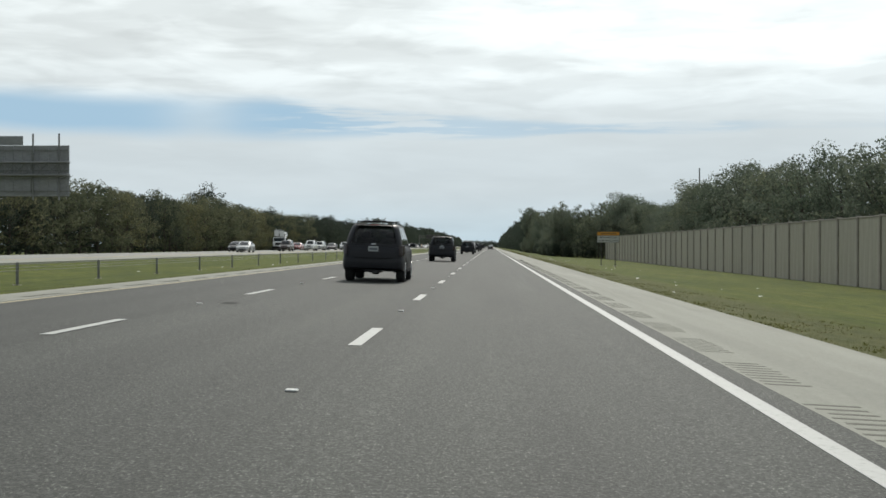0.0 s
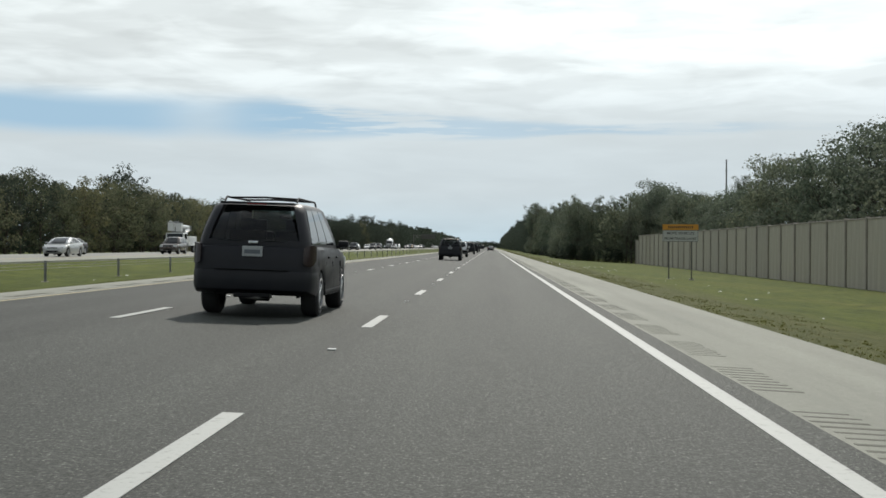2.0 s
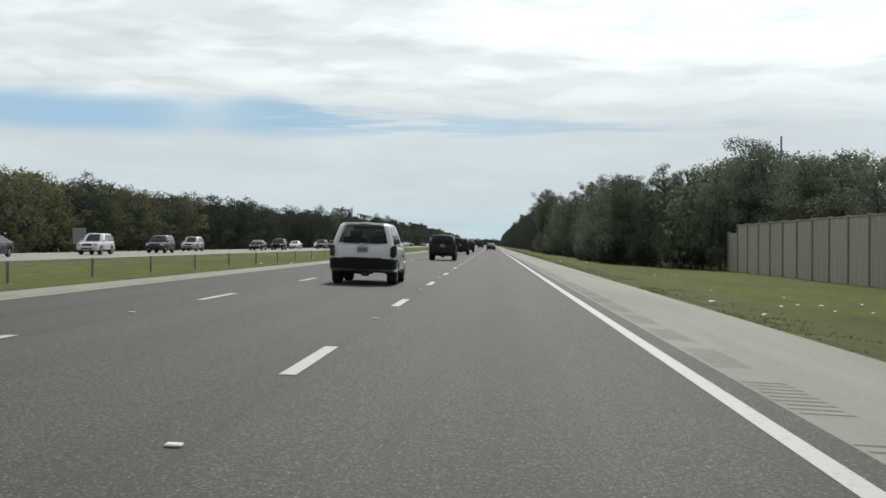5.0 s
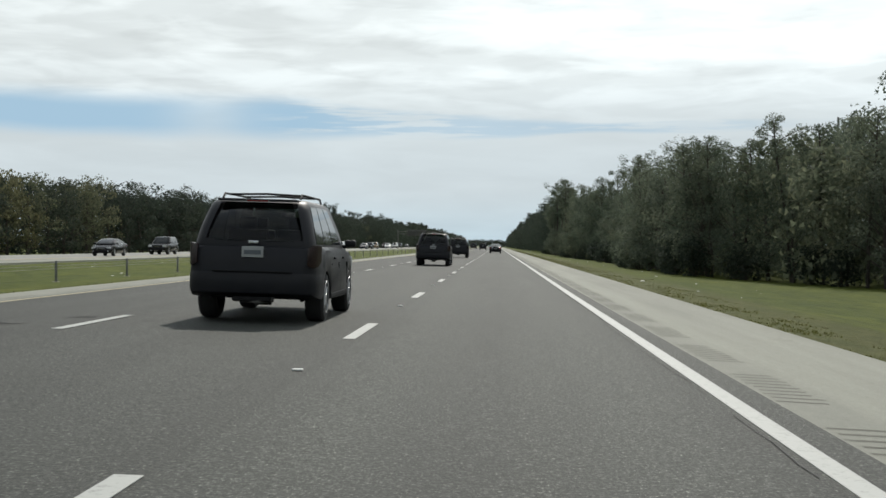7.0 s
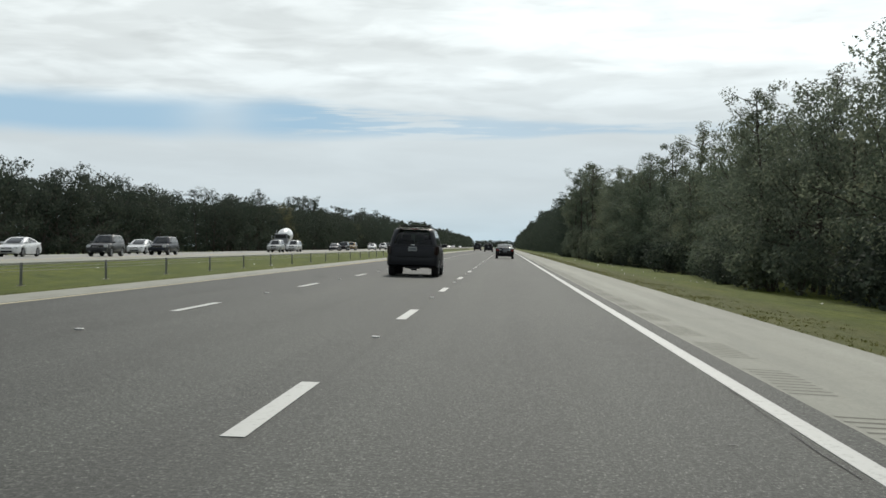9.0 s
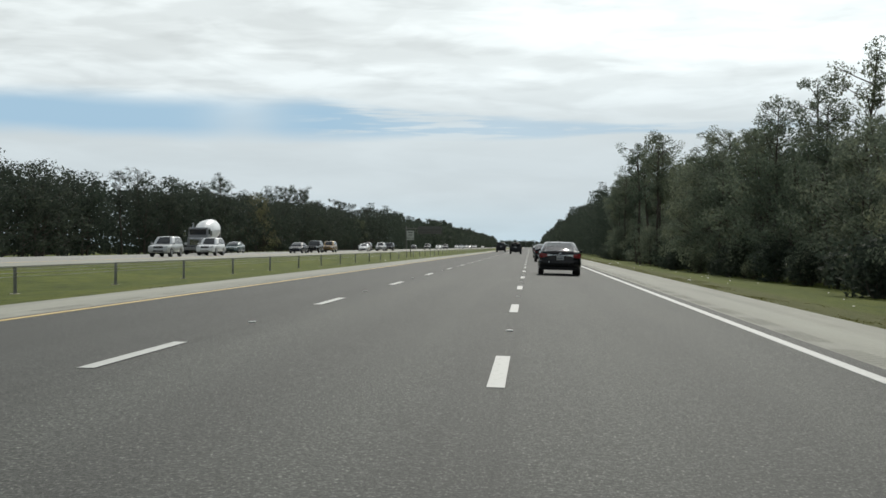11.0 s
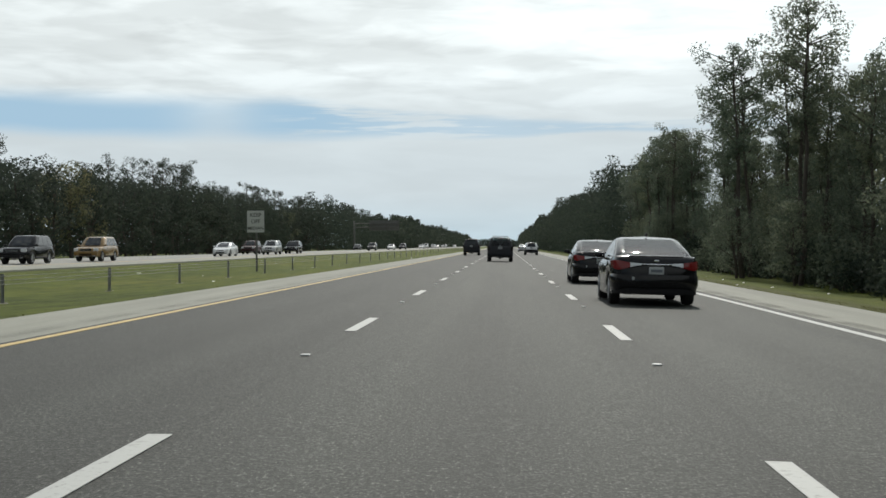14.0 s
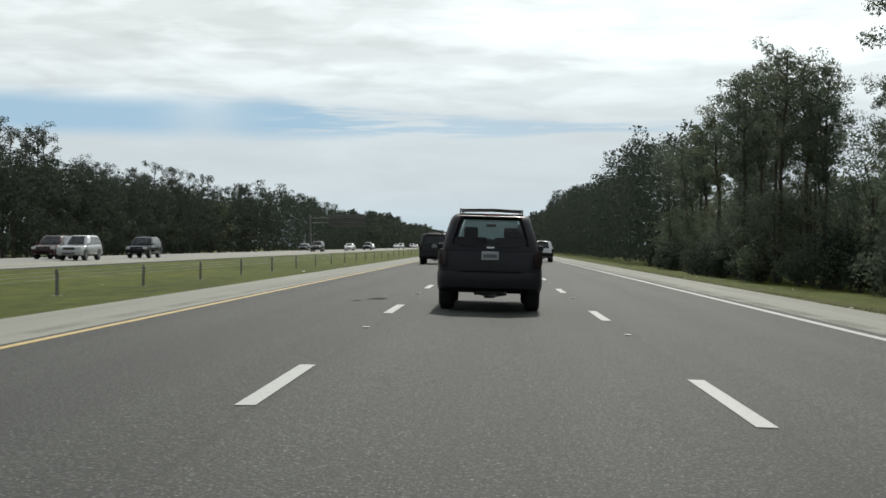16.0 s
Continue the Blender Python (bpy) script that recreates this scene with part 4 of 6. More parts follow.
def far_gantry():
    e = empty("overhead_sign", pose(-38.4, 852.0, 0.0), "dark back of a distant overhead sign on a mast", "road sign")
    box_part("panel", (0, 0, 7.55), (9.2, 0.05, 3.1), M["steel_dark"], e, "dull back of the sign", 0.01, 1)
    for x in (-3.5, 0, 3.5):
        box_part("hanger", (x, -0.1, 7.6), (0.16, 0.1, 3.4), M["steel_dark"], e)
    for zz in (7.0, 8.2):
        tube("chord", [(-9.2, -0.4, zz), (4.5, -0.4, zz)], 0.13, M["steel_dark"], e, 8)
    tube("mast", [(-9.2, -0.4, -1.0), (-9.2, -0.4, 9.0)], [0.35, 0.26], M["steel_dark"], e, 12)


def radio_mast():
    e = empty("radio_mast", pose(106.2, 616.5, ground_z(106)), "thin grey radio mast behind the trees", "mast")
    tube("pole", [(0, 0, -0.5), (0, 0, 20), (0, 0, 42.9)], [0.5, 0.42, 0.34], M["steel"], e, 10)
    for z in (30, 38):
        bm = bmesh.new()
        add_cyl(bm, (0, 0, z), 0.46, 0.46, 0.25, "Z", 10)
        part("collar", bm, M["steel"], e)


incident_sign()
median_sign()
far_panel()
sign_back()
far_gantry()
radio_mast()


# ---------------------------------------------------------------- vehicles
def loft(stations, wheels, rad, crown=0.02):
    """Body shell from cross-sections: y, half width, bottom, top. Wheel openings are left in its sides."""
    ys = {s[0] for s in stations}
    for wy in wheels:
        for k in range(-6, 7):
            ys.add(round(wy + rad * math.sin(k / 6 * math.pi / 2), 3))
    ys = sorted(y for y in ys if stations[0][0] <= y <= stations[-1][0])
    verts, rings = [], []
    for y in ys:
        for a, b in zip(stations, stations[1:]):
            if a[0] <= y <= b[0]:
                t = (y - a[0]) / (b[0] - a[0])
                w, zl, zt = (a[i] + (b[i] - a[i]) * t for i in (1, 2, 3))
                break
        zs = zl
        for wy in wheels:
            if abs(y - wy) < rad:
                zs = max(zs, 0.33 + math.sqrt(rad * rad - (y - wy) ** 2) * 0.98)
        zs = min(zs, zt - 0.14)
        H = zt - zs
        half = [(0, zl), (w * 0.70, zl), (w * 0.80, max(zl, zs - 0.02)), (w * 0.975, zs), (w * 0.995, zs + 0.05), (w * 1.004, zs + 0.32 * H), (w * 1.002, zs + 0.58 * H),
                (w * 0.992, zs + 0.64 * H), (w * 0.985, zs + 0.86 * H), (w * 0.94, zt - 0.008), (w * 0.80, zt + crown * 0.3), (w * 0.45, zt + crown * 0.8), (0, zt + crown)]
        ring = []
        for x, z in half:
            ring.append(len(verts))
            verts.append((x, y, z))
        for x, z in half[-2:0:-1]:
            ring.append(len(verts))
            verts.append((-x, y, z))
        rings.append(ring)
    faces = []
    n = len(rings[0])
    for r, q in zip(rings, rings[1:]):
        for k in range(n):
            faces.append((r[k], r[(k + 1) % n], q[(k + 1) % n], q[k]))
    faces.append(tuple(rings[0][::-1]))
    faces.append(tuple(rings[-1]))
    return verts, faces


class Cabin:
    """The upper body: a tapering rounded box whose faces carry the panes."""

    def __init__(self, z0, z1, yr0, yf0, yr1, yf1, wb, wt, rcurve=1.25, fcurve=1.2):
        self.p = (z0, z1, yr0, yf0, yr1, yf1, wb, wt, rcurve, fcurve)

    def at(self, h):
        z0, z1, yr0, yf0, yr1, yf1, wb, wt, rc, fc = self.p
        return (z0 + (z1 - z0) * h, yr0 + (yr1 - yr0) * h ** rc, yf0 + (yf1 - yf0) * h ** fc, wb + (wt - wb) * h ** 1.35)

    def shell(self, gaps=()):
        """The closed shell, or one that is open behind the panes of the faces named."""
        verts, rings = [], []
        hs = [-0.06, 0, 0.15, 0.35, 0.55, 0.75, 0.9, 0.97, 1.0]
        for h in hs:
            z, yr, yf, w = self.at(max(h, 0))
            if h < 0:
                z -= 0.05
            if h > 0.9:
                k = (h - 0.9) / 0.1
                yr, yf, w = yr + 0.14 * k * k, yf - 0.14 * k * k, w - 0.07 * k * k
            ring = []
            c = min(0.16, w * 0.25)
            cy, cxm = (yr + yf) / 2, (yf - yr) / 2
            for sx, sy, a0 in ((1, -1, -90), (1, 1, 0), (-1, 1, 90), (-1, -1, 180)):
                for a in (0, 22.5, 45, 67.5, 90):
                    t = radians(a0 + a)
                    ring.append(len(verts))
                    verts.append((sx * (w - c) + c * math.cos(t), cy + sy * (cxm - c) + c * math.sin(t), z))
            rings.append(ring)
        cut = [{"right": 4, "front": 9, "left": 14, "rear": 19}[g] for g in gaps]
        faces = []
        n = len(rings[0])
        for i, (r, q) in enumerate(zip(rings, rings[1:])):
            for k in range(n):
                if k in cut and 2 <= i <= 5:
                    continue
                faces.append((r[k], r[(k + 1) % n], q[(k + 1) % n], q[k]))
        z, yr, yf, w = self.at(1)
        top = len(verts)
        verts.append((0, (yr + yf) / 2, z + 0.03))
        for k in range(n):
            faces.append((rings[-1][k], rings[-1][(k + 1) % n], top))
        return verts, faces

    def pane(self, face, s0, s1, h0, h1, s0t=None, s1t=None, off=0.008, n=6, thick=0.012, swell=0.05):
        """A pane on one face (rear, front, left, right) between fractions of its length and height."""
        s0t, s1t = s0 if s0t is None else s0t, s1 if s1t is None else s1t
        verts, faces = [], []
        for layer in (0, 1):
            o = off - thick * layer
            for i in range(n + 1):
                h = h0 + (h1 - h0) * i / n
                z, yr, yf, w = self.at(h)
                k = i / n
                a, b = s0 + (s0t - s0) * k, s1 + (s1t - s1) * k
                for j in range(n + 1):
                    s = a + (b - a) * j / n
                    if face in ("left", "right"):
                        x = (w + o) * (1 if face == "right" else -1)
                        verts.append((x, yr + (yf - yr) * s, z))
                    else:
                        x = (2 * s - 1) * (w - 0.16) * 1.06
                        bow = swell * (1 - (2 * s - 1) ** 2)
                        verts.append((x, (yr - o - bow + 0.03) if face == "rear" else (yf + o + bow - 0.03), z + o * 0.4))
        m = n + 1
        N2 = m * m
        flip = face in ("right", "front")
        for i in range(n):
            for j in range(n):
                q = (i * m + j, i * m + j + 1, (i + 1) * m + j + 1, (i + 1) * m + j)
                faces.append(q if flip ^ (face in ("left", "right")) else q[::-1])
        edge = [j for j in range(m)] + [i * m + n for i in range(1, m)] + [n * m + j for j in range(n - 1, -1, -1)] + [i * m for i in range(n - 1, 0, -1)]
        for a, b in zip(edge, edge[1:] + edge[:1]):
            faces.append((a, b, b + N2, a + N2))
        return verts, faces


def wheel(parent, x, y, r, width, rim="alloy"):
    s = 1 if x > 0 else -1
    prof = [(r * 0.66, -0.5), (r * 0.9, -0.5), (r * 0.985, -0.38), (r, -0.2), (r, 0.2), (r * 0.985, 0.38), (r * 0.9, 0.5), (r * 0.66, 0.5)]
    seg = 28
    verts, faces = [], []
    for k in range(seg):
        t = 2 * math.pi * k / seg
        for rr, d in prof:
            verts.append((d * width, rr * math.cos(t), rr * math.sin(t)))
    m = len(prof)
    for k in range(seg):
        for j in range(m):
            a, b = k * m, ((k + 1) % seg) * m
            faces.append((a + j, a + (j + 1) % m, b + (j + 1) % m, b + j))
    e = new("wheel")
    e.parent = parent
    e.matrix_basis = Matrix.Translation((x - s * width / 2, y, r))
    link_mesh("tyre", verts, faces, M["rubber"], e, "black tyre", smooth=True)
    bm = bmesh.new()
    add_cyl(bm, (s * width * 0.22, 0, 0), r * 0.67, r * 0.67, 0.03, "X", 28)
    part("brake_disc", bm, M["trim"], e)
    bm = bmesh.new()
    ring = bmesh.ops.create_cone(bm, cap_ends=False, segments=28, radius1=r * 0.685, radius2=r * 0.66, depth=width * 0.35,
                                 matrix=Matrix.Translation((s * width * 0.36, 0, 0)) @ Matrix.Rotation(radians(90 * s), 4, "Y"))
    bmesh.ops.solidify(bm, geom=bm.faces[:], thickness=0.02)
    add_cyl(bm, (s * width * 0.42, 0, 0), r * 0.15, r * 0.12, 0.05, "X", 14)
    for k in range(5):
        t = 2 * math.pi * k / 5 + 0.3
        before = set(bm.verts)
        add_box(bm, (0, 0, r * 0.38), (0.035, r * 0.17, r * 0.58), 0.008, 1)
        vs = [v for v in bm.verts if v not in before]
        bmesh.ops.transform(bm, matrix=Matrix.Translation((s * width * 0.42, 0, 0)) @ Matrix.Rotation(t, 4, "X"), verts=vs)
    part("rim", bm, M[rim], e, "five-spoke alloy rim" if rim == "alloy" else "")
    return e


# plan of a sedan's stern: share of the half width, distance from the rearmost point
STERN = ((0.60, 0.0), (0.72, 0.02), (0.81, 0.05), (0.87, 0.09), (0.91, 0.14), (0.945, 0.24), (0.972, 0.42), (0.988, 0.7))
# the same for a tall tailgate
TAIL = ((0.78, 0.0), (0.87, 0.025), (0.93, 0.07), (0.96, 0.14), (0.985, 0.28), (0.996, 0.45), (1.0, 0.7))
TALL_LAMP = ((0.83, 0.008, -0.13, 0.11), (0.88, 0.026, -0.16, 0.14), (0.93, 0.065, -0.17, 0.15), (0.962, 0.14, -0.15, 0.15), (0.985, 0.27, -0.08, 0.14))
RED_LAMP = ((0.60, 0.0, 0.005, 0.105), (0.72, 0.025, -0.025, 0.125), (0.81, 0.055, -0.045, 0.14), (0.87, 0.095, -0.045, 0.148), (0.92, 0.165, -0.03, 0.15), (0.955, 0.29, 0.005, 0.145), (0.982, 0.46, 0.06, 0.13))
CLEAR_LAMP = ((0.34, 0.0, 0.055, 0.085), (0.48, 0.0, 0.035, 0.098), (0.595, 0.0, 0.008, 0.105))


def wrap_lamp(name, side, W, L2, z, mat, parent, ring, label):
    """A lamp lens that runs along the boot lid, and round the corner on to the wing."""
    verts, faces = [], []
    for f, dy, lo, hi in ring:
        for out, a in ((0.04, lo), (0.036, (lo + hi) / 2), (0.014, hi), (-0.09, hi), (-0.09, lo)):
            turn = min(1.0, dy * 5)
            verts.append((side * (W * f + min(out, 0.016) * turn), -L2 + dy + 0.012 - out * (1.2 - turn), z + a))
    n = 5
    for i in range(len(ring) - 1):
        for k in range(n):
            q = (i * n + k, i * n + (k + 1) % n, (i + 1) * n + (k + 1) % n, (i + 1) * n + k)
            faces.append(q if side > 0 else q[::-1])
    faces += [tuple(range(n))[::-1], tuple((len(ring) - 1) * n + k for k in range(n))]
    return link_mesh(name, verts, faces, mat, parent, label, smooth=True)


def stern_band(name, W, L2, z0, z1, out, mat, parent, label="", stern=STERN):
    """A bumper skin that follows the stern from wing to wing."""
    plan = [(-f, dy) for f, dy in stern[-2::-1]] + [(0.0, -0.012)] + list(stern[:-1])
    sec = [(-0.06, z0), (out * 0.5, z0), (out, z0 + 0.05), (out * 1.1, (z0 + z1) / 2), (out, z1 - 0.04), (out * 0.3, z1), (-0.06, z1)]
    verts, faces, n = [], [], len(sec)
    for f, dy in plan:
        turn = min(1.0, max(0.0, dy) * 5)
        for o, z in sec:
            verts.append((math.copysign(1, f) * (abs(f) * W + o * turn) if f else 0.0, -L2 + dy - o * (1 - turn * 0.8), z))
    for i in range(len(plan) - 1):
        for k in range(n):
            faces.append((i * n + k, (i + 1) * n + k, (i + 1) * n + (k + 1) % n, i * n + (k + 1) % n))
    faces += [tuple(range(n)), tuple((len(plan) - 1) * n + k for k in range(n))[::-1]]
    return link_mesh(name, verts, faces, mat, parent, label, smooth=True)


def car(name, m, style, paint, label, group, length=4.8, width=1.85, height=1.47, rack=False, rear_detail=True, light_glass=False, dark_low=False, see=False):
    """A passenger car that faces +y, on its wheels at z = 0."""
    e = empty(name, m, label, "car", group)
    L2, W = length / 2, width / 2
    P, G = PAINT[paint], M["glass_light" if light_glass else "glass"]
    if style == "sedan":
        r, wy = 0.325, (-L2 * 0.575, L2 * 0.60)
        k = height / 1.47
        st = [(-L2 + dy, W * fw, zl, zt * k) for (fw, dy), zl, zt in zip(STERN, (0.46, 0.40, 0.36, 0.33, 0.30, 0.27, 0.25, 0.23), (0.72, 0.82, 0.915, 0.985, 1.025, 1.045, 1.045, 1.035))]
        st += [
              (-0.6, W, 0.2, 0.985 * k), (0.8, W, 0.2, 0.955 * k), (L2 - 1.25, W * 0.99, 0.2, 0.93 * k), (L2 - 0.65, W * 0.96, 0.22, 0.84 * k),
              (L2 - 0.22, W * 0.87, 0.22, 0.72 * k), (L2 - 0.05, W * 0.74, 0.27, 0.62 * k), (L2, W * 0.62, 0.34, 0.52 * k)]
        cab = Cabin(0.965 * k, height - 0.03, -L2 * 0.82, L2 * 0.52, -L2 * 0.20, L2 * 0.03, W * 0.885, W * 0.70, 1.55, 1.5)
        belt, rz = 0.96 * k, 0.80 * k
    else:
        r, wy = 0.365, (-L2 * 0.58, L2 * 0.60)
        k = height / 1.78
        st = [(-L2 + dy, W * fw, zl, zt * k) for (fw, dy), zl, zt in zip(TAIL, (0.50, 0.46, 0.42, 0.39, 0.37, 0.35, 0.32), (0.82, 0.96, 1.05, 1.09, 1.10, 1.10, 1.10))]
        st += [
              (0.3, W, 0.31, 1.08 * k), (L2 - 1.35, W * 0.99, 0.31, 1.07 * k), (L2 - 0.5, W * 0.95, 0.33, 1.0 * k), (L2 - 0.12, W * 0.88, 0.36, 0.93 * k),
              (L2 - 0.03, W * 0.80, 0.4, 0.86 * k), (L2, W * 0.74, 0.46, 0.72 * k)]
        cab = Cabin(1.07 * k, height - 0.03, -L2 + 0.10, L2 * 0.42, -L2 + 0.44, L2 * 0.10, W * 0.92, W * 0.725, 1.6, 1.15)
        belt, rz = 1.07 * k, 0.98 * k
        if style == "pickup":
            cab = Cabin(1.07 * k, height - 0.03, -0.85, L2 * 0.40, -0.62, L2 * 0.10, W * 0.90, W * 0.72, 1.2, 1.15)
    v, f = loft(st, wy, r + 0.065)
    link_mesh("body", v, f, P, e, smooth=True)
    clear = ("rear", "front") if see else ()
    v, f = cab.shell(clear)
    link_mesh("cabin", v, f, P, e, smooth=True)
    wide = (-0.01, 1.01, 0.12, 0.93, 0.0, 1.0) if style == "sedan" else (0.04, 0.96, 0.12, 0.93, 0.08, 0.92)
    panes = [("rear_window", "rear", *wide), ("windshield", "front", 0.02, 0.98, 0.08, 0.93, 0.06, 0.94)]
    if style == "sedan":
        side = [(0.24, 0.47, 0.14, 0.88, 0.27, 0.46), (0.49, 0.80, 0.1, 0.88, 0.48, 0.66), (0.14, 0.22, 0.14, 0.7, 0.19, 0.25)]
    else:
        side = [(0.08, 0.42, 0.08, 0.88, 0.08, 0.42), (0.46, 0.84, 0.08, 0.88, 0.45, 0.74)] if style == "pickup" else [(0.05, 0.28, 0.08, 0.86, 0.06, 0.29), (0.31, 0.57, 0.08, 0.88, 0.31, 0.56), (0.59, 0.86, 0.08, 0.88, 0.58, 0.76)]
    for s in ("left", "right"):
        panes += [("side_window", s, *q) for q in side]
    for nm, face, *q in panes:
        v, f = cab.pane(face, q[0], q[1], q[2], q[3], q[4], q[5], n=10 if nm == "rear_window" else 6, swell=0.1 if style == "sedan" and face == "rear" else 0.05)
        pane = link_mesh(nm, v, f, M["see_glass"] if face in clear else G, e, "tinted glass", smooth=True)
        if see:
            pane.visible_shadow = False
    if see:
        drop = 0.2 if style == "sedan" else 0.0
        for y in (-0.85, 0.25):
            for x in (-0.4, 0.4):
                q = x * (0.95 if y < 0 else 1)
                bm = bmesh.new()
                add_box(bm, (q, y, belt + 0.06 - drop), (0.5 if y > 0 else 0.62, 0.14, 0.42), 0.06, 2)
                add_box(bm, (q, y - 0.02, belt + 0.36 - drop * 0.75), (0.27, 0.1, 0.2 - drop * 0.2), 0.05, 3)
                add_cyl(bm, (q, y, belt + 0.22 - drop * 0.8), 0.035, 0.035, 0.2, "Z", 8)
                part("seat", bm, M["trim"], e, "dark seat back with headrest", smooth=True)
        box_part("rear_view_mirror", (0, L2 * 0.2, height - 0.2), (0.2, 0.03, 0.06), M["trim"], e, "", 0.012, 1)
    for x in (-1, 1):
        for y in wy:
            wheel(e, x * (W - 0.02), y, r, 0.225 if style == "sedan" else 0.27)
        # mirrors
        bm = bmesh.new()
        add_box(bm, (x * (W + 0.045), L2 * 0.39, belt + 0.08), (0.19, 0.12, 0.115), 0.045, 3)
        add_box(bm, (x * (W - 0.06), L2 * 0.41, belt + 0.03), (0.12, 0.05, 0.05), 0.01, 1)
        part("wing_mirror", bm, P if paint not in ("white", "silver") else P, e)
        for y in (-0.62, 0.42):
            box_part("door_handle", (x * (W * 0.985 + 0.012), y, belt - 0.15), (0.035, 0.19, 0.03), M["chrome"] if style == "sedan" else P, e, "", 0.008, 1)
        for y in (-0.98, -0.12, 0.93):
            box_part("door_seam", (x * (W * 0.988), y, belt - 0.40), (0.026, 0.006, 0.36), M["trim"], e)
        # lamps
        if style == "sedan":
            wrap_lamp("tail_lamp", x, W, L2, rz, M["red_lens"], e, RED_LAMP, "red lamp lens")
            wrap_lamp("reverse_lamp", x, W, L2, rz, M["clear_lens"], e, CLEAR_LAMP, "clear lamp lens")
            box_part("headlamp", (x * W * 0.68, L2 - 0.17, 0.66 * k), (W * 0.36, 0.22, 0.13), M["clear_lens"], e, "clear lamp lens", 0.04, 2)
        else:
            wrap_lamp("tail_lamp", x, W, L2, rz - 0.02, M["dark_lens"], e, TALL_LAMP, "dark red lamp lens")
            box_part("headlamp", (x * W * 0.74, L2 - 0.08, 0.83 * k), (W * 0.34, 0.16, 0.19), M["clear_lens"], e, "clear lamp lens", 0.03, 2)
        box_part("fog_lamp", (x * W * 0.62, L2 - 0.03, 0.40), (0.16, 0.1, 0.09), M["clear_lens"], e, "", 0.02, 1)
        box_part("mud_sill", (x * W * (0.935 if style == "sedan" else 0.95), 0.02, 0.25 if style == "sedan" else 0.37), (0.1, wy[1] - wy[0] - 0.85, 0.1), M["trim"] if dark_low or style != "sedan" else P, e, "", 0.03, 2)
        if style == "sedan":
            tube("window_trim", [(x * (cab.at(0.02)[3] + 0.012), -L2 * 0.62, belt + 0.03), (x * (cab.at(0.02)[3] + 0.02), -0.2, belt + 0.03), (x * (cab.at(0.02)[3] + 0.012), L2 * 0.40, belt + 0.02)], 0.011, M["chrome"], e, 6, "chrome strip")
    low = M["trim"] if dark_low else P
    bz = 0.47 if style == "sedan" else 0.56
    for sgn, nm in ((-1, "rear_bumper"), (1, "front_bumper")):
        if style == "sedan" and sgn < 0:
            stern_band(nm, W, L2, 0.38, 0.66, 0.022, low, e)
            stern_band("rear_valance", W * 0.98, L2 - 0.03, 0.25, 0.375, 0.016, M["trim"], e, "matt black valance")
            continue
        if sgn < 0:
            stern_band(nm, W * 0.992, L2, 0.43, 0.72, 0.02, P if paint == "dull_black" else low, e, stern=TAIL)
            continue
        bm = bmesh.new()
        add_box(bm, (0, sgn * (L2 - 0.05), bz), (W * (1.78 if style != "sedan" else 1.3), 0.26 if style != "sedan" else 0.18, 0.30), 0.07, 3)
        part(nm, bm, P if paint == "dull_black" else low if sgn < 0 else P, e, smooth=True)
    box_part("grille", (0, L2 - 0.005, 0.60 * k if style == "sedan" else 0.80 * k), (W * 0.85, 0.07, 0.15 if style == "sedan" else 0.22), M["trim"], e, "dark grille", 0.02, 1)
    for zz in (-0.04, 0.03):
        box_part("grille_bar", (0, L2 + 0.035, (0.60 if style == "sedan" else 0.80) * k + zz), (W * 0.8, 0.02, 0.018), M["chrome"], e)
    box_part("air_intake", (0, L2 + 0.06, 0.38 if style == "sedan" else 0.5), (W * 0.95, 0.04, 0.12), M["trim"], e, "", 0.01, 1)
    box_part("underbody", (0, 0, 0.29 if style == "sedan" else 0.40), (W * 1.36, length * 0.86, 0.12), M["trim"], e)
    if rear_detail:
        pz = 0.745 * k if style == "sedan" else 1.0 * k
        py = -L2 + 0.004 if style == "sedan" else -L2 + 0.015
        pl = box_part("number_plate", (0, py - 0.012, pz), (0.31, 0.02, 0.155), M["plate"], e, "white plate with plain dark bars", 0.006, 1)
        box_part("plate_bar", (0, py - 0.026, pz - 0.005), (0.24, 0.006, 0.06), M["plate_bar"], pl)
        if style == "sedan":
            box_part("boot_trim", (0, -L2 + 0.004, pz + 0.125), (W * 0.70, 0.03, 0.024), M["chrome"], e, "chrome strip", 0.008, 1)
            box_part("badge", (0, -L2 + 0.055, pz + 0.20), (0.1, 0.02, 0.05), M["chrome"], e, "plain chrome badge", 0.015, 2)
            bm = bmesh.new()
            add_box(bm, (0, -L2 * 0.14, height + 0.035), (0.045, 0.16, 0.075), 0.018, 2)
            part("roof_antenna", bm, M["trim"], e)
            box_part("boot_lip", (0, -L2 + 0.17, 1.04 * k + 0.003), (W * 1.24, 0.09, 0.014), P, e, "", 0.006, 2)
            box_part("sticker", (-W * 0.52, -L2 - 0.03, 0.58), (0.05, 0.012, 0.06), M["plate"], e)
        else:
            box_part("badge", (0, -L2 + 0.045, pz + 0.14), (0.15, 0.03, 0.045), M["chrome"], e, "plain chrome badge", 0.012, 2)
            box_part("bumper_step", (0, -L2 - 0.005, 0.735), (W * 1.2, 0.08, 0.02), M["trim"], e, "", 0.008, 1)
            box_part("tow_hitch", (0, -L2 + 0.05, 0.34), (0.55, 0.12, 0.07), M["trim"], e, "", 0.02, 1)
            tube("exhaust_pipe", [(0.3, -L2 + 0.1, 0.34), (0.1, -L2 + 0.02, 0.31), (-0.15, -L2 + 0.06, 0.33)], 0.035, M["steel_dark"], e, 8)
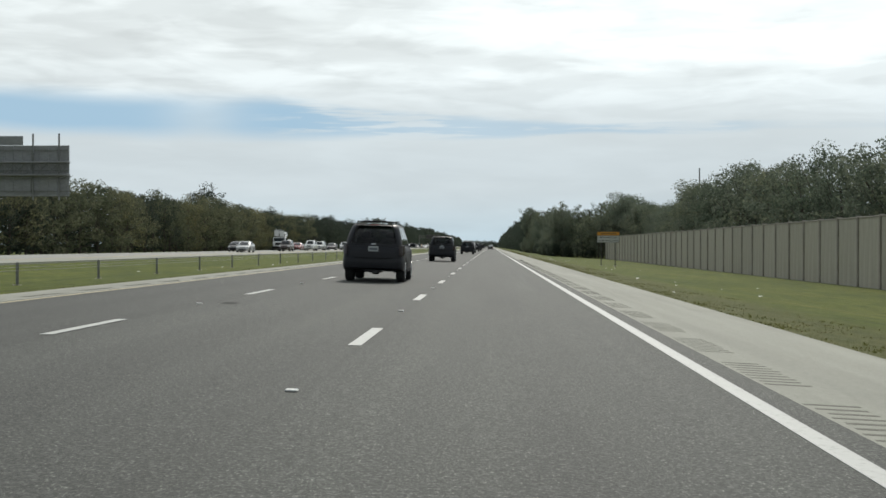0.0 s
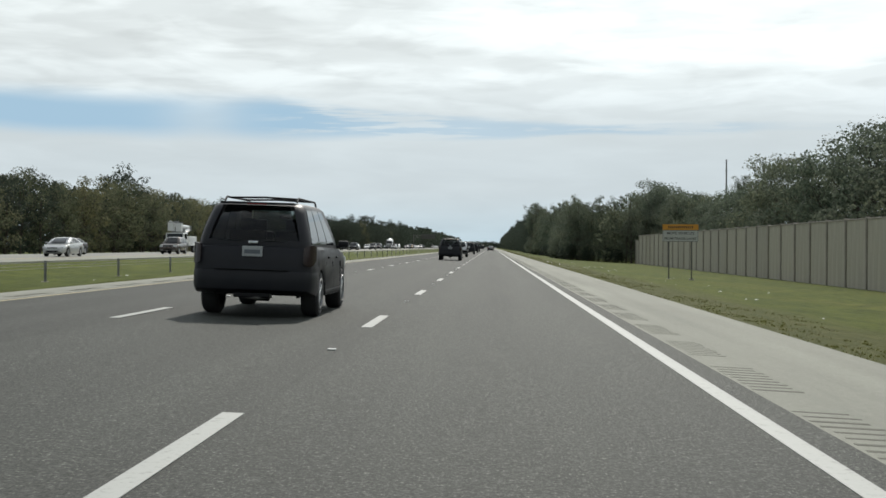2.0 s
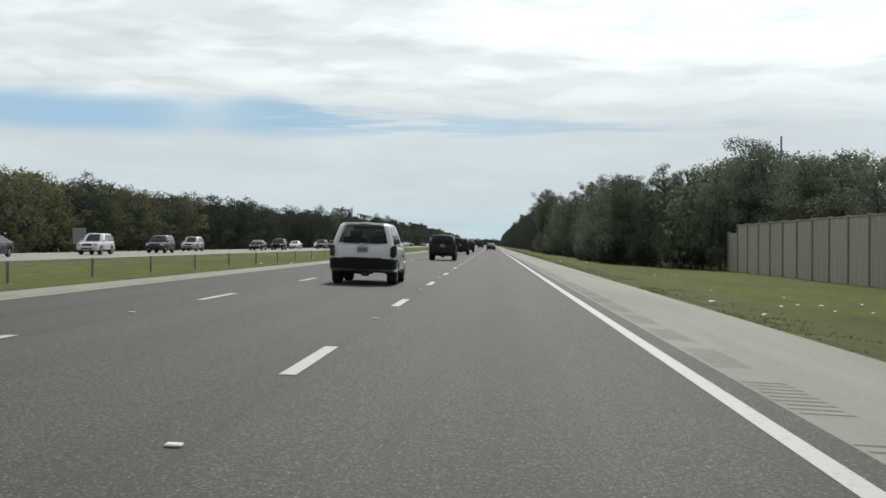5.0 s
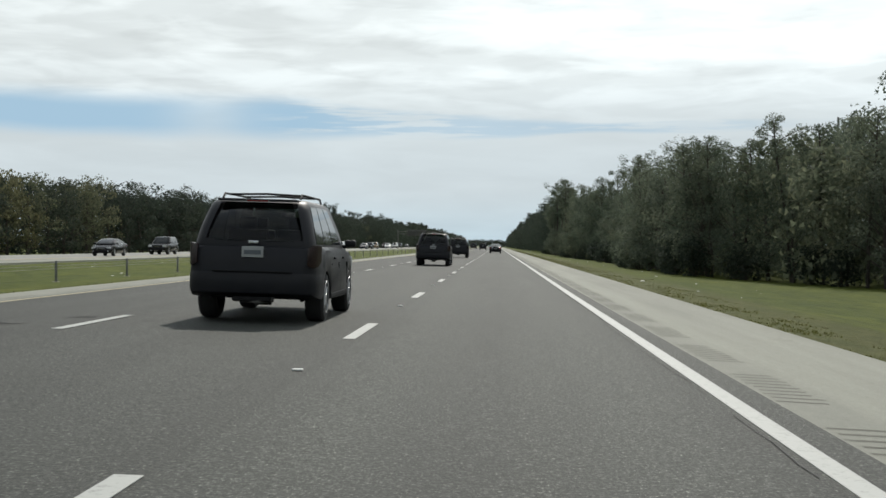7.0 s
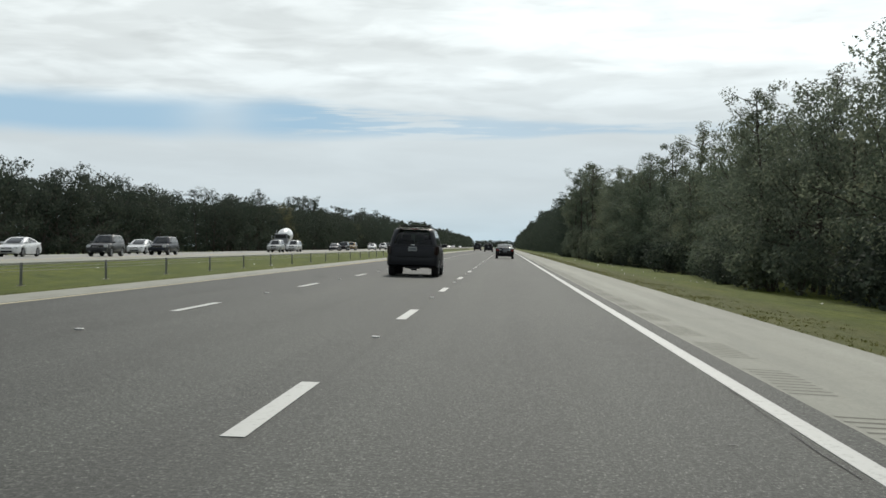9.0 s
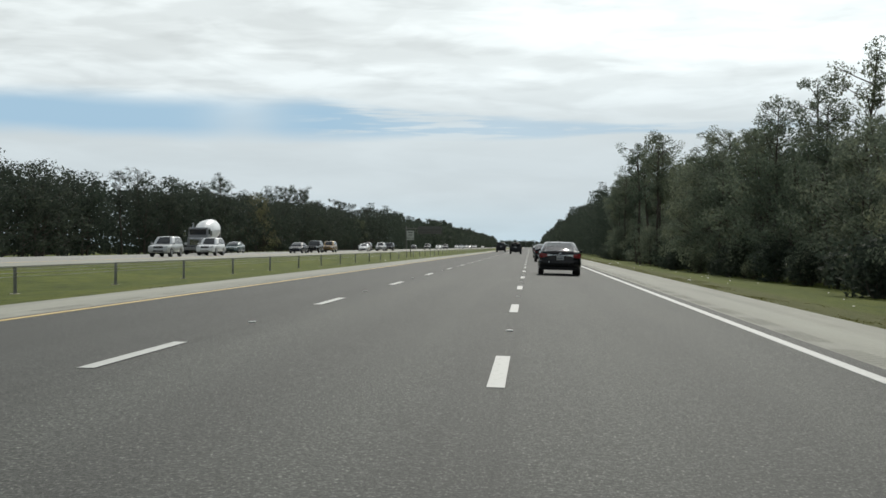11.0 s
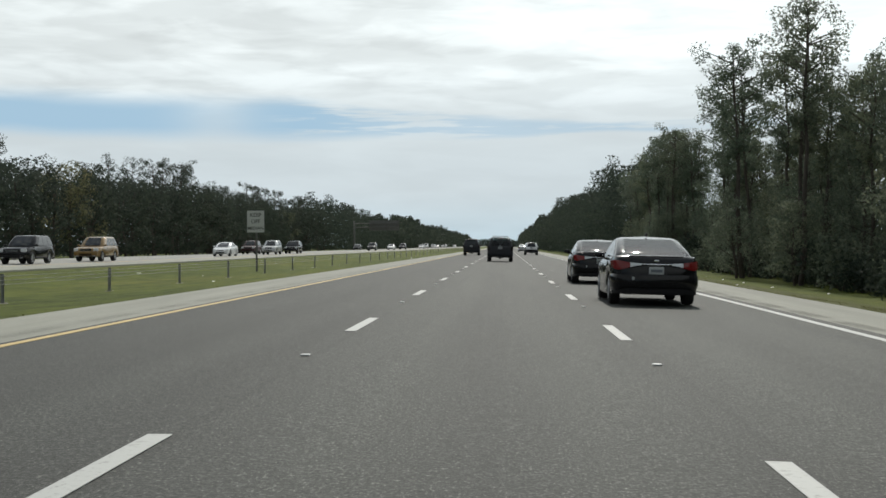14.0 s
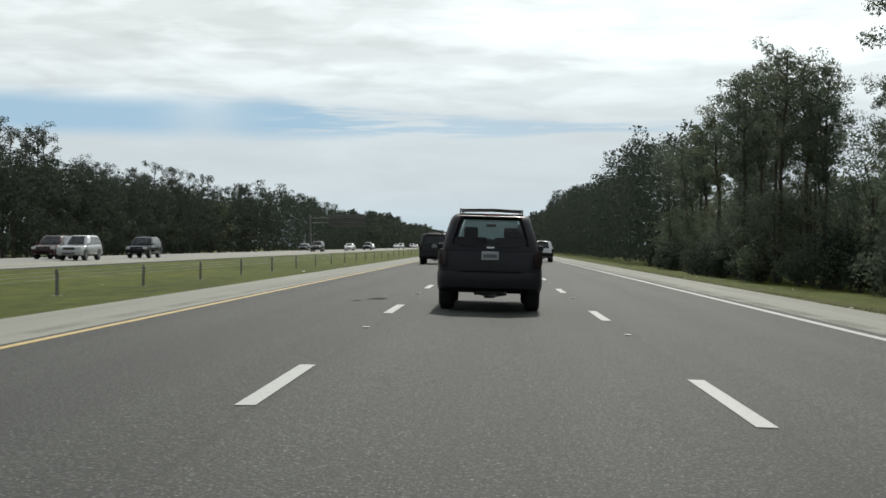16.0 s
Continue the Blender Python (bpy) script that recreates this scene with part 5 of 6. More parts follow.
            for x in (-0.62, 0.62):
                tube("shock_absorber", [(x, -L2 + 0.75, 0.3), (x * 0.9, -L2 + 0.7, 0.5)], 0.04, M["trim"], e, 8)
            bm = bmesh.new()
            add_cyl(bm, (0, wy[0], 0.36), 0.05, 0.05, W * 1.5, "X", 10)
            add_cyl(bm, (0, wy[0], 0.35), 0.14, 0.14, 0.2, "X", 14)
            part("rear_axle", bm, M["trim"], e)
            box_part("wiper", (0.12, -L2 + 0.17, belt + 0.13), (0.46, 0.02, 0.018), M["trim"], e)
            box_part("spoiler", (0, -L2 + 0.36, height - 0.045), (W * 1.22, 0.2, 0.035), P, e, "", 0.014, 2)
            box_part("brake_lamp", (0, -L2 + 0.262, height - 0.06), (0.3, 0.03, 0.02), M["red_lens"], e)
    if rack:
        for x in (-1, 1):
            tube("roof_rail", [(x * W * 0.60, -L2 + 0.6, height - 0.01), (x * W * 0.60, -L2 + 0.72, height + 0.055), (x * W * 0.60, 0.1, height + 0.055), (x * W * 0.60, 0.25, height - 0.01)], 0.016, M["trim"], e, 8)
        for y in (-1.45, -0.35):
            tube("roof_bar", [(-W * 0.60, y, height + 0.05), (0, y, height + 0.068), (W * 0.60, y, height + 0.05)], 0.016, M["trim"], e, 8)
    return e


def at_lane(x, y, back=False):
    """Pose on the near carriageway (or facing -y on the far one), leaning with the crossfall."""
    if back:
        return Matrix.Translation((x, y, 0.335 if -39.6 < x < -34.1 else 0.30)) @ Matrix.Rotation(math.pi, 4, "Z")
    lean = math.atan((road_z(x + 0.8) - road_z(x - 0.8)) / 1.6)
    return Matrix.Translation((x, y, road_z(x) + 0.002)) @ Matrix.Rotation(-lean, 4, "Y")


AHEAD = "cars going the same way"
black_suv = car("suv", at_lane(-1.95, 564.8), "suv", "dull_black", "black sport utility vehicle with roof rails in the middle lane", AHEAD, 4.87, 1.89, 1.80, rack=True, see=True)
for x, y in ((-2.0, 25.8), (-1.9, 76.8), (-1.6, 159.4), (-1.65, 248.5), (-1.68, 299.0), (-1.75, 345.0)):
    copy_thing(black_suv, at_lane(x, y))
black_sedan = car("sedan", at_lane(1.56, 499.9), "sedan", "black", "glossy black sedan with chrome trim in the outer lane", AHEAD, 4.82, 1.84, 1.47, see=True, light_glass=True)
for y in (423.6, 470.0, 514.8):
    copy_thing(black_sedan, at_lane(1.56, y))
car("suv", at_lane(1.9, 640.0), "suv", "white", "white sport utility vehicle far ahead in the outer lane", AHEAD, 4.6, 1.84, 1.68, dark_low=True)
car("suv", at_lane(-1.75, 196.0), "suv", "white", "white sport utility vehicle in the middle lane", AHEAD, 4.6, 1.84, 1.72, dark_low=True, see=True)
car("van", at_lane(-5.5, 620.0), "suv", "dull_black", "dark van in the inner lane", AHEAD, 5.1, 1.95, 1.95)
car("sedan", at_lane(1.9, 720.0), "sedan", "silver", "silver sedan far ahead in the outer lane", AHEAD)

ONCOMING = "cars coming the other way"
COMING = [
    (0, 149, "sedan", "silver", "silver sedan coming the other way"),
    (1, 161, "sedan", "grey", "grey sedan coming the other way"),
    (0, 182, "suv", "brown", "dark brown sport utility vehicle coming the other way"),
    (1, 217, "sedan", "red", "red sedan coming the other way"),
    (0, 221, "suv", "silver", "silver sport utility vehicle coming the other way"),
    (0, 239, "sedan", "navy", "dark blue sedan coming the other way"),
    (0, 261, "suv", "white", "white sport utility vehicle coming the other way"),
    (0, 281, "suv", "grey", "grey sport utility vehicle coming the other way"),
    (1, 309, "suv", "silver", "pale sport utility vehicle coming the other way"),
    (0, 332, "sedan", "black", "black sedan coming the other way"),
    (0, 349, "suv", "black", "black sport utility vehicle coming the other way"),
    (1, 388, "sedan", "white", "white sedan coming the other way"),
    (0, 397, "suv", "grey", "dark grey sport utility vehicle coming the other way"),
    (0, 414, "suv", "navy", "dark sport utility vehicle coming the other way"),
    (1, 419, "sedan", "white", "white sedan coming the other way beside a dark one"),
    (0, 472, "suv", "silver", "pale silver sport utility vehicle coming the other way"),
    (0, 487, "suv", "white", "large white sport utility vehicle coming the other way"),
    (2, 527, "sedan", "teal", "teal sedan coming the other way"),
    (0, 533, "sedan", "navy", "dark blue sedan coming the other way"),
    (0, 546, "suv", "black", "black sport utility vehicle ahead of a bronze one"),
    (0, 559, "suv", "yellow", "bronze sport utility vehicle coming the other way"),
    (0, 600, "sedan", "white", "white sedan coming the other way"),
    (0, 626, "suv", "silver", "silver sport utility vehicle coming the other way"),
    (1, 631, "suv", "maroon", "dark red sport utility vehicle coming the other way"),
    (0, 642, "suv", "black", "black sport utility vehicle coming the other way"),
    (0, 744, "suv", "grey", "grey sport utility vehicle far off, coming the other way"),
    (2, 777, "sedan", "black", "dark sedan far off, coming the other way"),
    (0, 790, "sedan", "white", "white sedan far off, coming the other way"),
    (0, 826, "suv", "navy", "dark sport utility vehicle far off, coming the other way"),
    (1, 870, "sedan", "silver", "silver sedan far off, coming the other way"),
    (0, 930, "suv", "white", "white sport utility vehicle far off, coming the other way"),
    (1, 958, "sedan", "white", "white sedan far off, coming the other way"),
    (0, 1004, "sedan", "silver", "silver sedan far off, coming the other way"),
    (1, 1038, "suv", "white", "white sport utility vehicle far off, coming the other way"),
    (0, 1075, "suv", "silver", "silver sport utility vehicle far off, coming the other way"),
    (1, 1130, "sedan", "white", "white sedan far off, coming the other way"),
    (0, 1190, "sedan", "white", "white sedan far off, coming the other way"),
]
LANES = (-30.6, -34.2, -37.8)
made = {}
for lane, y, style, paint, label in COMING:
    m = at_lane(LANES[lane], y, True)
    if (style, paint) in made:
        c = copy_thing(made[style, paint], m)
        tagged(c, label)
    else:
        dims = (4.75, 1.82, 1.46) if style == "sedan" else (4.65, 1.86, 1.74)
        made[style, paint] = car(style, m, style, paint, label, ONCOMING, *dims, rear_detail=False, rack=style == "suv" and paint in ("grey", "maroon"))


def mixer_truck(x, y):
    e = empty("mixer_truck", at_lane(x, y, True), "concrete mixer truck with a pale drum and grey cab", "truck", ONCOMING)
    P = PAINT["truck_grey"]
    bm = bmesh.new()
    cabin = bmesh.ops.create_cube(bm, size=1.0, matrix=Matrix.Translation((0, 2.75, 2.05)) @ Matrix.Diagonal((2.2, 1.5, 1.55, 1)))
    for v in cabin["verts"]:
        if v.co.z > 2.5:
            v.co.x *= 0.9
            v.co.y -= 0.22 if v.co.y > 2.75 else -0.05
    bmesh.ops.bevel(bm, geom=bm.edges[:], offset=0.09, segments=2, profile=0.6, affect="EDGES")
    part("cab", bm, P, e)
    bm = bmesh.new()
    hood = bmesh.ops.create_cube(bm, size=1.0, matrix=Matrix.Translation((0, 4.1, 1.35)) @ Matrix.Diagonal((1.65, 1.5, 1.05, 1)))
    for v in hood["verts"]:
        if v.co.z > 1.5:
            v.co.z -= 0.2 if v.co.y > 4 else 0
            v.co.x *= 0.88
    bmesh.ops.bevel(bm, geom=bm.edges[:], offset=0.1, segments=2, profile=0.6, affect="EDGES")
    part("hood", bm, P, e)
    box_part("windshield", (0, 3.37, 2.32), (1.75, 0.06, 0.62), M["glass"], e, "dark glass", 0.02, 1).matrix_basis = pose(0, 3.43, 2.33, -15) @ Matrix.Translation((0, -3.37, -2.32))
    box_part("grille", (0, 4.86, 1.28), (0.95, 0.06, 0.62), M["chrome"], e, "chrome grille", 0.02, 1)
    for zz in (1.1, 1.22, 1.34, 1.46):
        box_part("grille_bar", (0, 4.9, zz), (0.85, 0.02, 0.04), M["trim"], e)
    box_part("bumper", (0, 4.95, 0.62), (2.35, 0.22, 0.32), M["steel"], e, "", 0.06, 2)
    box_part("fuel_tank", (1.0, 1.6, 0.85), (0.5, 1.1, 0.5), M["steel"], e, "", 0.12, 3)
    box_part("water_tank", (-0.95, 1.5, 1.15), (0.55, 0.8, 0.8), M["steel"], e, "", 0.12, 3)
    box_part("drum_pedestal", (0, 1.65, 1.6), (1.5, 0.3, 1.5), M["steel_dark"], e, "", 0.03, 1)
    box_part("rear_pedestal", (0, -3.4, 1.7), (1.4, 0.3, 1.6), M["steel_dark"], e, "", 0.03, 1)
    tube("exhaust_stack", [(0.95, 1.85, 1.0), (0.95, 1.85, 3.3)], 0.09, M["chrome"], e, 10)
    tube("chute", [(0, -3.9, 2.6), (0.3, -4.5, 1.9)], 0.26, M["steel"], e, 8)
    for q in (-1, 1):
        box_part("side_window", (q * 1.08, 2.8, 2.35), (0.04, 0.85, 0.5), M["glass"], e, "", 0.015, 1)
        box_part("wing_mirror", (q * 1.38, 3.35, 2.2), (0.22, 0.12, 0.55), M["chrome"], e, "", 0.03, 1)
        box_part("headlamp", (q * 0.85, 4.72, 1.12), (0.32, 0.14, 0.24), M["clear_lens"], e, "", 0.04, 2)
        box_part("chassis_rail", (q * 0.45, 0, 0.85), (0.12, 8.4, 0.26), M["trim"], e)
        bm = bmesh.new()
        add_box(bm, (q * 1.02, 3.95, 1.12), (0.42, 1.35, 0.2), 0.09, 3)
        part("front_fender", bm, P, e)
        box_part("rear_fender", (q * 1.05, -2.55, 1.22), (0.42, 2.6, 0.06), M["trim"], e, "", 0.02, 1)
        for yy in (3.9, -1.9, -3.2):
            wheel(e, q * 1.2, yy, 0.5, 0.3)
    prof = [(-3.6, 0.5), (-3.2, 0.75), (-1.6, 1.15), (0.2, 1.2), (1.4, 0.95), (2.0, 0.5)]
    verts, faces, seg = [], [], 20
    for yy, r in prof:
        for k in range(seg):
            t = 2 * math.pi * k / seg
            verts.append((r * math.cos(t), yy, 2.45 - 0.12 * yy + r * math.sin(t)))
    for i in range(len(prof) - 1):
        for k in range(seg):
            faces.append((i * seg + k, i * seg + (k + 1) % seg, (i + 1) * seg + (k + 1) % seg, (i + 1) * seg + k))
    faces += [tuple(range(seg)), tuple((len(prof) - 1) * seg + k for k in range(seg))]
    link_mesh("drum", verts, faces, PAINT["white"], e, "white drum", smooth=True)


def pickup(x, y):
    e = car("pickup", at_lane(x, y, True), "pickup", "white", "white pickup truck with a rack over its bed", ONCOMING, 5.4, 1.9, 1.86, rear_detail=False)
    box_part("bed_floor", (0, -1.72, 1.12), (1.5, 1.7, 0.03), M["trim"], e, "dark open bed")
    for q in (-1, 1):
        tube("rack_post", [(q * 0.8, -0.95, 1.1), (q * 0.72, -0.95, 2.1)], 0.03, M["trim"], e, 8)
        tube("rack_post", [(q * 0.8, -2.5, 1.1), (q * 0.72, -2.5, 2.1)], 0.03, M["trim"], e, 8)
        tube("rack_rail", [(q * 0.72, -2.7, 2.1), (q * 0.72, 0.9, 2.1)], 0.03, M["trim"], e, 8)
    for yy in (-2.5, -0.95, 0.6):
        tube("rack_bar", [(-0.74, yy, 2.12), (0.74, yy, 2.12)], 0.028, M["trim"], e, 8)


def utility_truck(x, y):
    e = empty("utility_truck", at_lane(x, y, True), "white utility truck with a folded boom and bucket above its cab", "truck", ONCOMING)
    bm = bmesh.new()
    add_box(bm, (0, 1.7, 1.55), (2.1, 1.6, 1.45), 0.16, 3)
    add_box(bm, (0, 2.9, 1.15), (1.8, 1.5, 0.85), 0.14, 3)
    part("cab", bm, PAINT["white"], e)
    box_part("windshield", (0, 2.5, 1.88), (1.8, 0.05, 0.6), M["glass"], e, "", 0.02, 1)
    for q in (-1, 1):
        box_part("side_window", (q * 1.05, 1.75, 1.88), (0.03, 0.9, 0.55), M["glass"], e, "", 0.01, 1)
        box_part("wing_mirror", (q * 1.25, 2.3, 1.75), (0.2, 0.1, 0.42), M["trim"], e, "", 0.03, 1)
        box_part("headlamp", (q * 0.72, 3.64, 1.1), (0.28, 0.08, 0.2), M["clear_lens"], e, "", 0.03, 2)
        box_part("chassis_rail", (q * 0.45, -0.6, 0.75), (0.12, 6.6, 0.22), M["trim"], e)
        box_part("locker", (q * 0.88, -1.5, 1.35), (0.5, 3.7, 1.1), PAINT["white"], e, "white side locker", 0.04, 1)
        for yy in (2.8, -2.2):
            wheel(e, q * 1.08, yy, 0.45, 0.28)
    box_part("grille", (0, 3.66, 1.15), (1.0, 0.05, 0.45), M["trim"], e, "", 0.02, 1)
    box_part("bumper", (0, 3.7, 0.62), (2.1, 0.18, 0.26), M["trim"], e, "", 0.05, 2)
    box_part("deck", (0, -1.5, 0.95), (1.3, 3.7, 0.08), M["steel"], e)
    bm = bmesh.new()
    add_cyl(bm, (0, -0.6, 1.7), 0.3, 0.26, 1.5, "Z", 14)
    part("turret", bm, PAINT["white"], e)
    tube("lower_boom", [(-0.3, -0.6, 2.35), (-0.25, -3.1, 2.7)], 0.22, PAINT["white"], e, 10)
    tube("upper_boom", [(-0.25, -3.1, 3.0), (0.1, 1.5, 3.1)], 0.2, PAINT["white"], e, 10)
    tube("lift_cylinder", [(-0.3, -0.7, 1.7), (-0.28, -2.2, 2.35)], 0.07, M["chrome"], e, 8)
    tube("jib", [(0.1, 1.5, 3.2), (0.55, 2.5, 3.55)], 0.12, PAINT["white"], e, 8)
    box_part("knuckle", (-0.25, -3.1, 2.85), (0.5, 0.45, 0.65), M["steel"], e, "", 0.05, 2)
    for x, z in ((-0.42, 2.9), (0.5, 2.98)):
        bk = box_part("bucket", (x, 2.15, z), (0.66, 0.72, 1.0), PAINT["white"], e, "white bucket", 0.08, 2)
        box_part("bucket_rim", (x, 2.15, z + 0.5), (0.74, 0.8, 0.08), M["steel"], bk, "", 0.02, 1)
    box_part("boom_rest", (0, 0.8, 2.55), (1.5, 0.16, 0.5), M["steel"], e, "", 0.03, 1)
    box_part("winch", (0.1, 1.3, 3.42), (0.5, 0.5, 0.36), M["steel"], e, "", 0.06, 2)


utility_truck(LANES[1], 199.0)
mixer_truck(LANES[1], 499.0)
pickup(LANES[0], 209.0)


# ---------------------------------------------------------------- sound wall, laid panel by panel
WALL_X, BAY = 32.75, 6.1
wall = empty("wall_east", Matrix(), "tan precast concrete sound wall with posts", "wall", kind="structure")
POST_Y = [318.3 - BAY * i for i in range(46)]
bm = bmesh.new()
add_box(bm, (0, 0, 0), (0.42, 0.36, 6.35), 0.03, 1)
post0 = part("wall_post", bm, M["wall_post"], wall)
post0.matrix_basis = Matrix.Translation((WALL_X, POST_Y[0], ground_z(WALL_X) + 2.85))
for y in POST_Y[1:]:
    share("wall_post", post0, wall, Matrix.Translation((WALL_X, y, ground_z(WALL_X) + 2.85)))
bm = bmesh.new()
add_box(bm, (0, 0, 0), (0.42, 0.36, 5.5), 0.03, 1)
p = part("wall_post", bm, M["wall_post"], wall)
p.matrix_basis = Matrix.Translation((WALL_X, 324.4, ground_z(WALL_X) + 2.4))
bm = bmesh.new()
add_box(bm, (0, 0, 0), (0.16, BAY - 0.40, 5.96), 0.02, 1)
panel0 = part("wall_panel", bm, M["wall"], wall)
first = True
for y in POST_Y[:-1]:
    for z in (2.83,):
        mm = Matrix.Translation((WALL_X + rng.uniform(-0.012, 0.012), y - BAY / 2, ground_z(WALL_X) - 0.0 + z))
        if first:
            panel0.matrix_basis, first = mm, False
        else:
            share("wall_panel", panel0, wall, mm)
bm = bmesh.new()
add_box(bm, (0, 0, 0), (0.16, BAY - 0.34, 5.1), 0.02, 1)
p = part("wall_panel", bm, M["wall"], wall)
p.matrix_basis = Matrix.Translation((WALL_X, 321.35, ground_z(WALL_X) + 2.35))
bm = bmesh.new()
add_box(bm, (0, 0, 0), (0.3, BAY - 0.3, 0.12), 0.02, 1)
cap0 = part("wall_cap", bm, M["wall_post"], wall)
cap0.matrix_basis = Matrix.Translation((WALL_X, POST_Y[0] - BAY / 2, ground_z(WALL_X) + 5.87))
for y in POST_Y[1:-1]:
    share("wall_cap", cap0, wall, Matrix.Translation((WALL_X, y - BAY / 2, ground_z(WALL_X) + 5.87)))


# ---------------------------------------------------------------- lane dashes, markers, rumble strips
def dash_mesh(name, w, l, h, mat, parent):
    bm = bmesh.new()
    add_box(bm, (0, 0, h / 2), (w, l, h))
    return part(name, bm, mat, parent)


def tilt(x):
    return Matrix.Rotation(-math.atan((road_z(x + 0.3) - road_z(x - 0.3)) / 0.6), 4, "Y")


proto = None
for x, shift in ((0.0, 0.0), (-3.64, 0.03)):
    for k in range(-3, 118):
        y = k * PERIOD + (0.26 if x < 0 and k > 30 else shift) + DASH / 2
        mm = Matrix.Translation((x + rng.uniform(-0.012, 0.012), y, road_z(x) + 0.003)) @ tilt(x)
        if proto is None:
            proto = dash_mesh("lane_dash", 0.155, DASH, 0.004, M["white_line"], road)
            proto.matrix_basis = mm
        else:
            share("lane_dash", proto, road, mm)
far_dash = None
for x in (-32.4, -36.0):
    z = 0.26 + (0.33 - 0.26) * min(1, (-28.6 - x) / 5.5)
    for k in range(2, 80):
        mm = Matrix.Translation((x, k * PERIOD + 5, z + 0.004))
        if far_dash is None:
            far_dash = dash_mesh("lane_dash", 0.155, DASH, 0.004, M["white_line"], far_road)
            far_dash.matrix_basis = mm
        else:
            share("lane_dash", far_dash, far_road, mm)
def marker_gap(x, k):
    """The markers sit a little unevenly between the dashes."""
    if x < 0:
        return 7.8 if k < 30 else 6.95 if k < 34 else 8.75
    return 7.62 if k < 2 else 9.0 if k < 5 else 8.3 if k < 30 else 7.1 if k < 35 else 8.8


bm = bmesh.new()
add_box(bm, (0, 0, 0.009), (0.1, 0.1, 0.018), 0.008, 1)
mk = part("lane_marker", bm, M["marker"], road, "small raised white reflector")
first = True
for x in (0.0, -3.64):
    for k in range(-2, 75):
        if x < 0 and k == 44:
            continue
        mm = Matrix.Translation((x, k * PERIOD + marker_gap(x, k), road_z(x) + 0.002)) @ tilt(x)
        if first:
            mk.matrix_basis, first = mm, False
        else:
            share("lane_marker", mk, road, mm)


def rumble(x, w, y0, y1, parent, label):
    """Rows of short ground-in bars, nine to a group; far groups are joined."""
    bm = bmesh.new()
    add_box(bm, (0, 0, 0), (w, 0.075, 0.002))
    bar = part("rumble_bar", bm, M["groove"], parent, label)
    first, y, count = True, y0, 0
    vs, fs = [], []
    while y < y1:
        for i in range(9):
            yy = y + i * 0.27
            xx = x + rng.uniform(-0.02, 0.02)
            if count < 290:
                mm = Matrix.Translation((xx, yy, road_z(xx) + 0.001)) @ tilt(x) @ Matrix.Diagonal((rng.uniform(0.9, 1.1), rng.uniform(0.7, 1.1), 1, 1))
                if first:
                    bar.matrix_basis, first = mm, False
                else:
                    share("rumble_bar", bar, parent, mm)
            else:
                o = len(vs)
                for sx in (-1, 1):
                    for sy in (-1, 1):
                        q = xx + sx * w / 2 * rng.uniform(0.9, 1.1)
                        vs.append((q, yy + sy * 0.03, road_z(q) + 0.002))
                fs.append((o, o + 2, o + 3, o + 1))
            count += 1
        y += 3.66
    tagged(link_mesh("rumble_bars", vs, fs, M["groove"], parent), "rows of dark ground-in rumble bars", kind="stuff")


rumble(4.33, 0.42, -13.74, 900, shoulder_r, "dark ground-in rumble bar")
rumble(-8.2, 0.3, 0.6, 800, shoulder_l, "dark ground-in rumble bar")


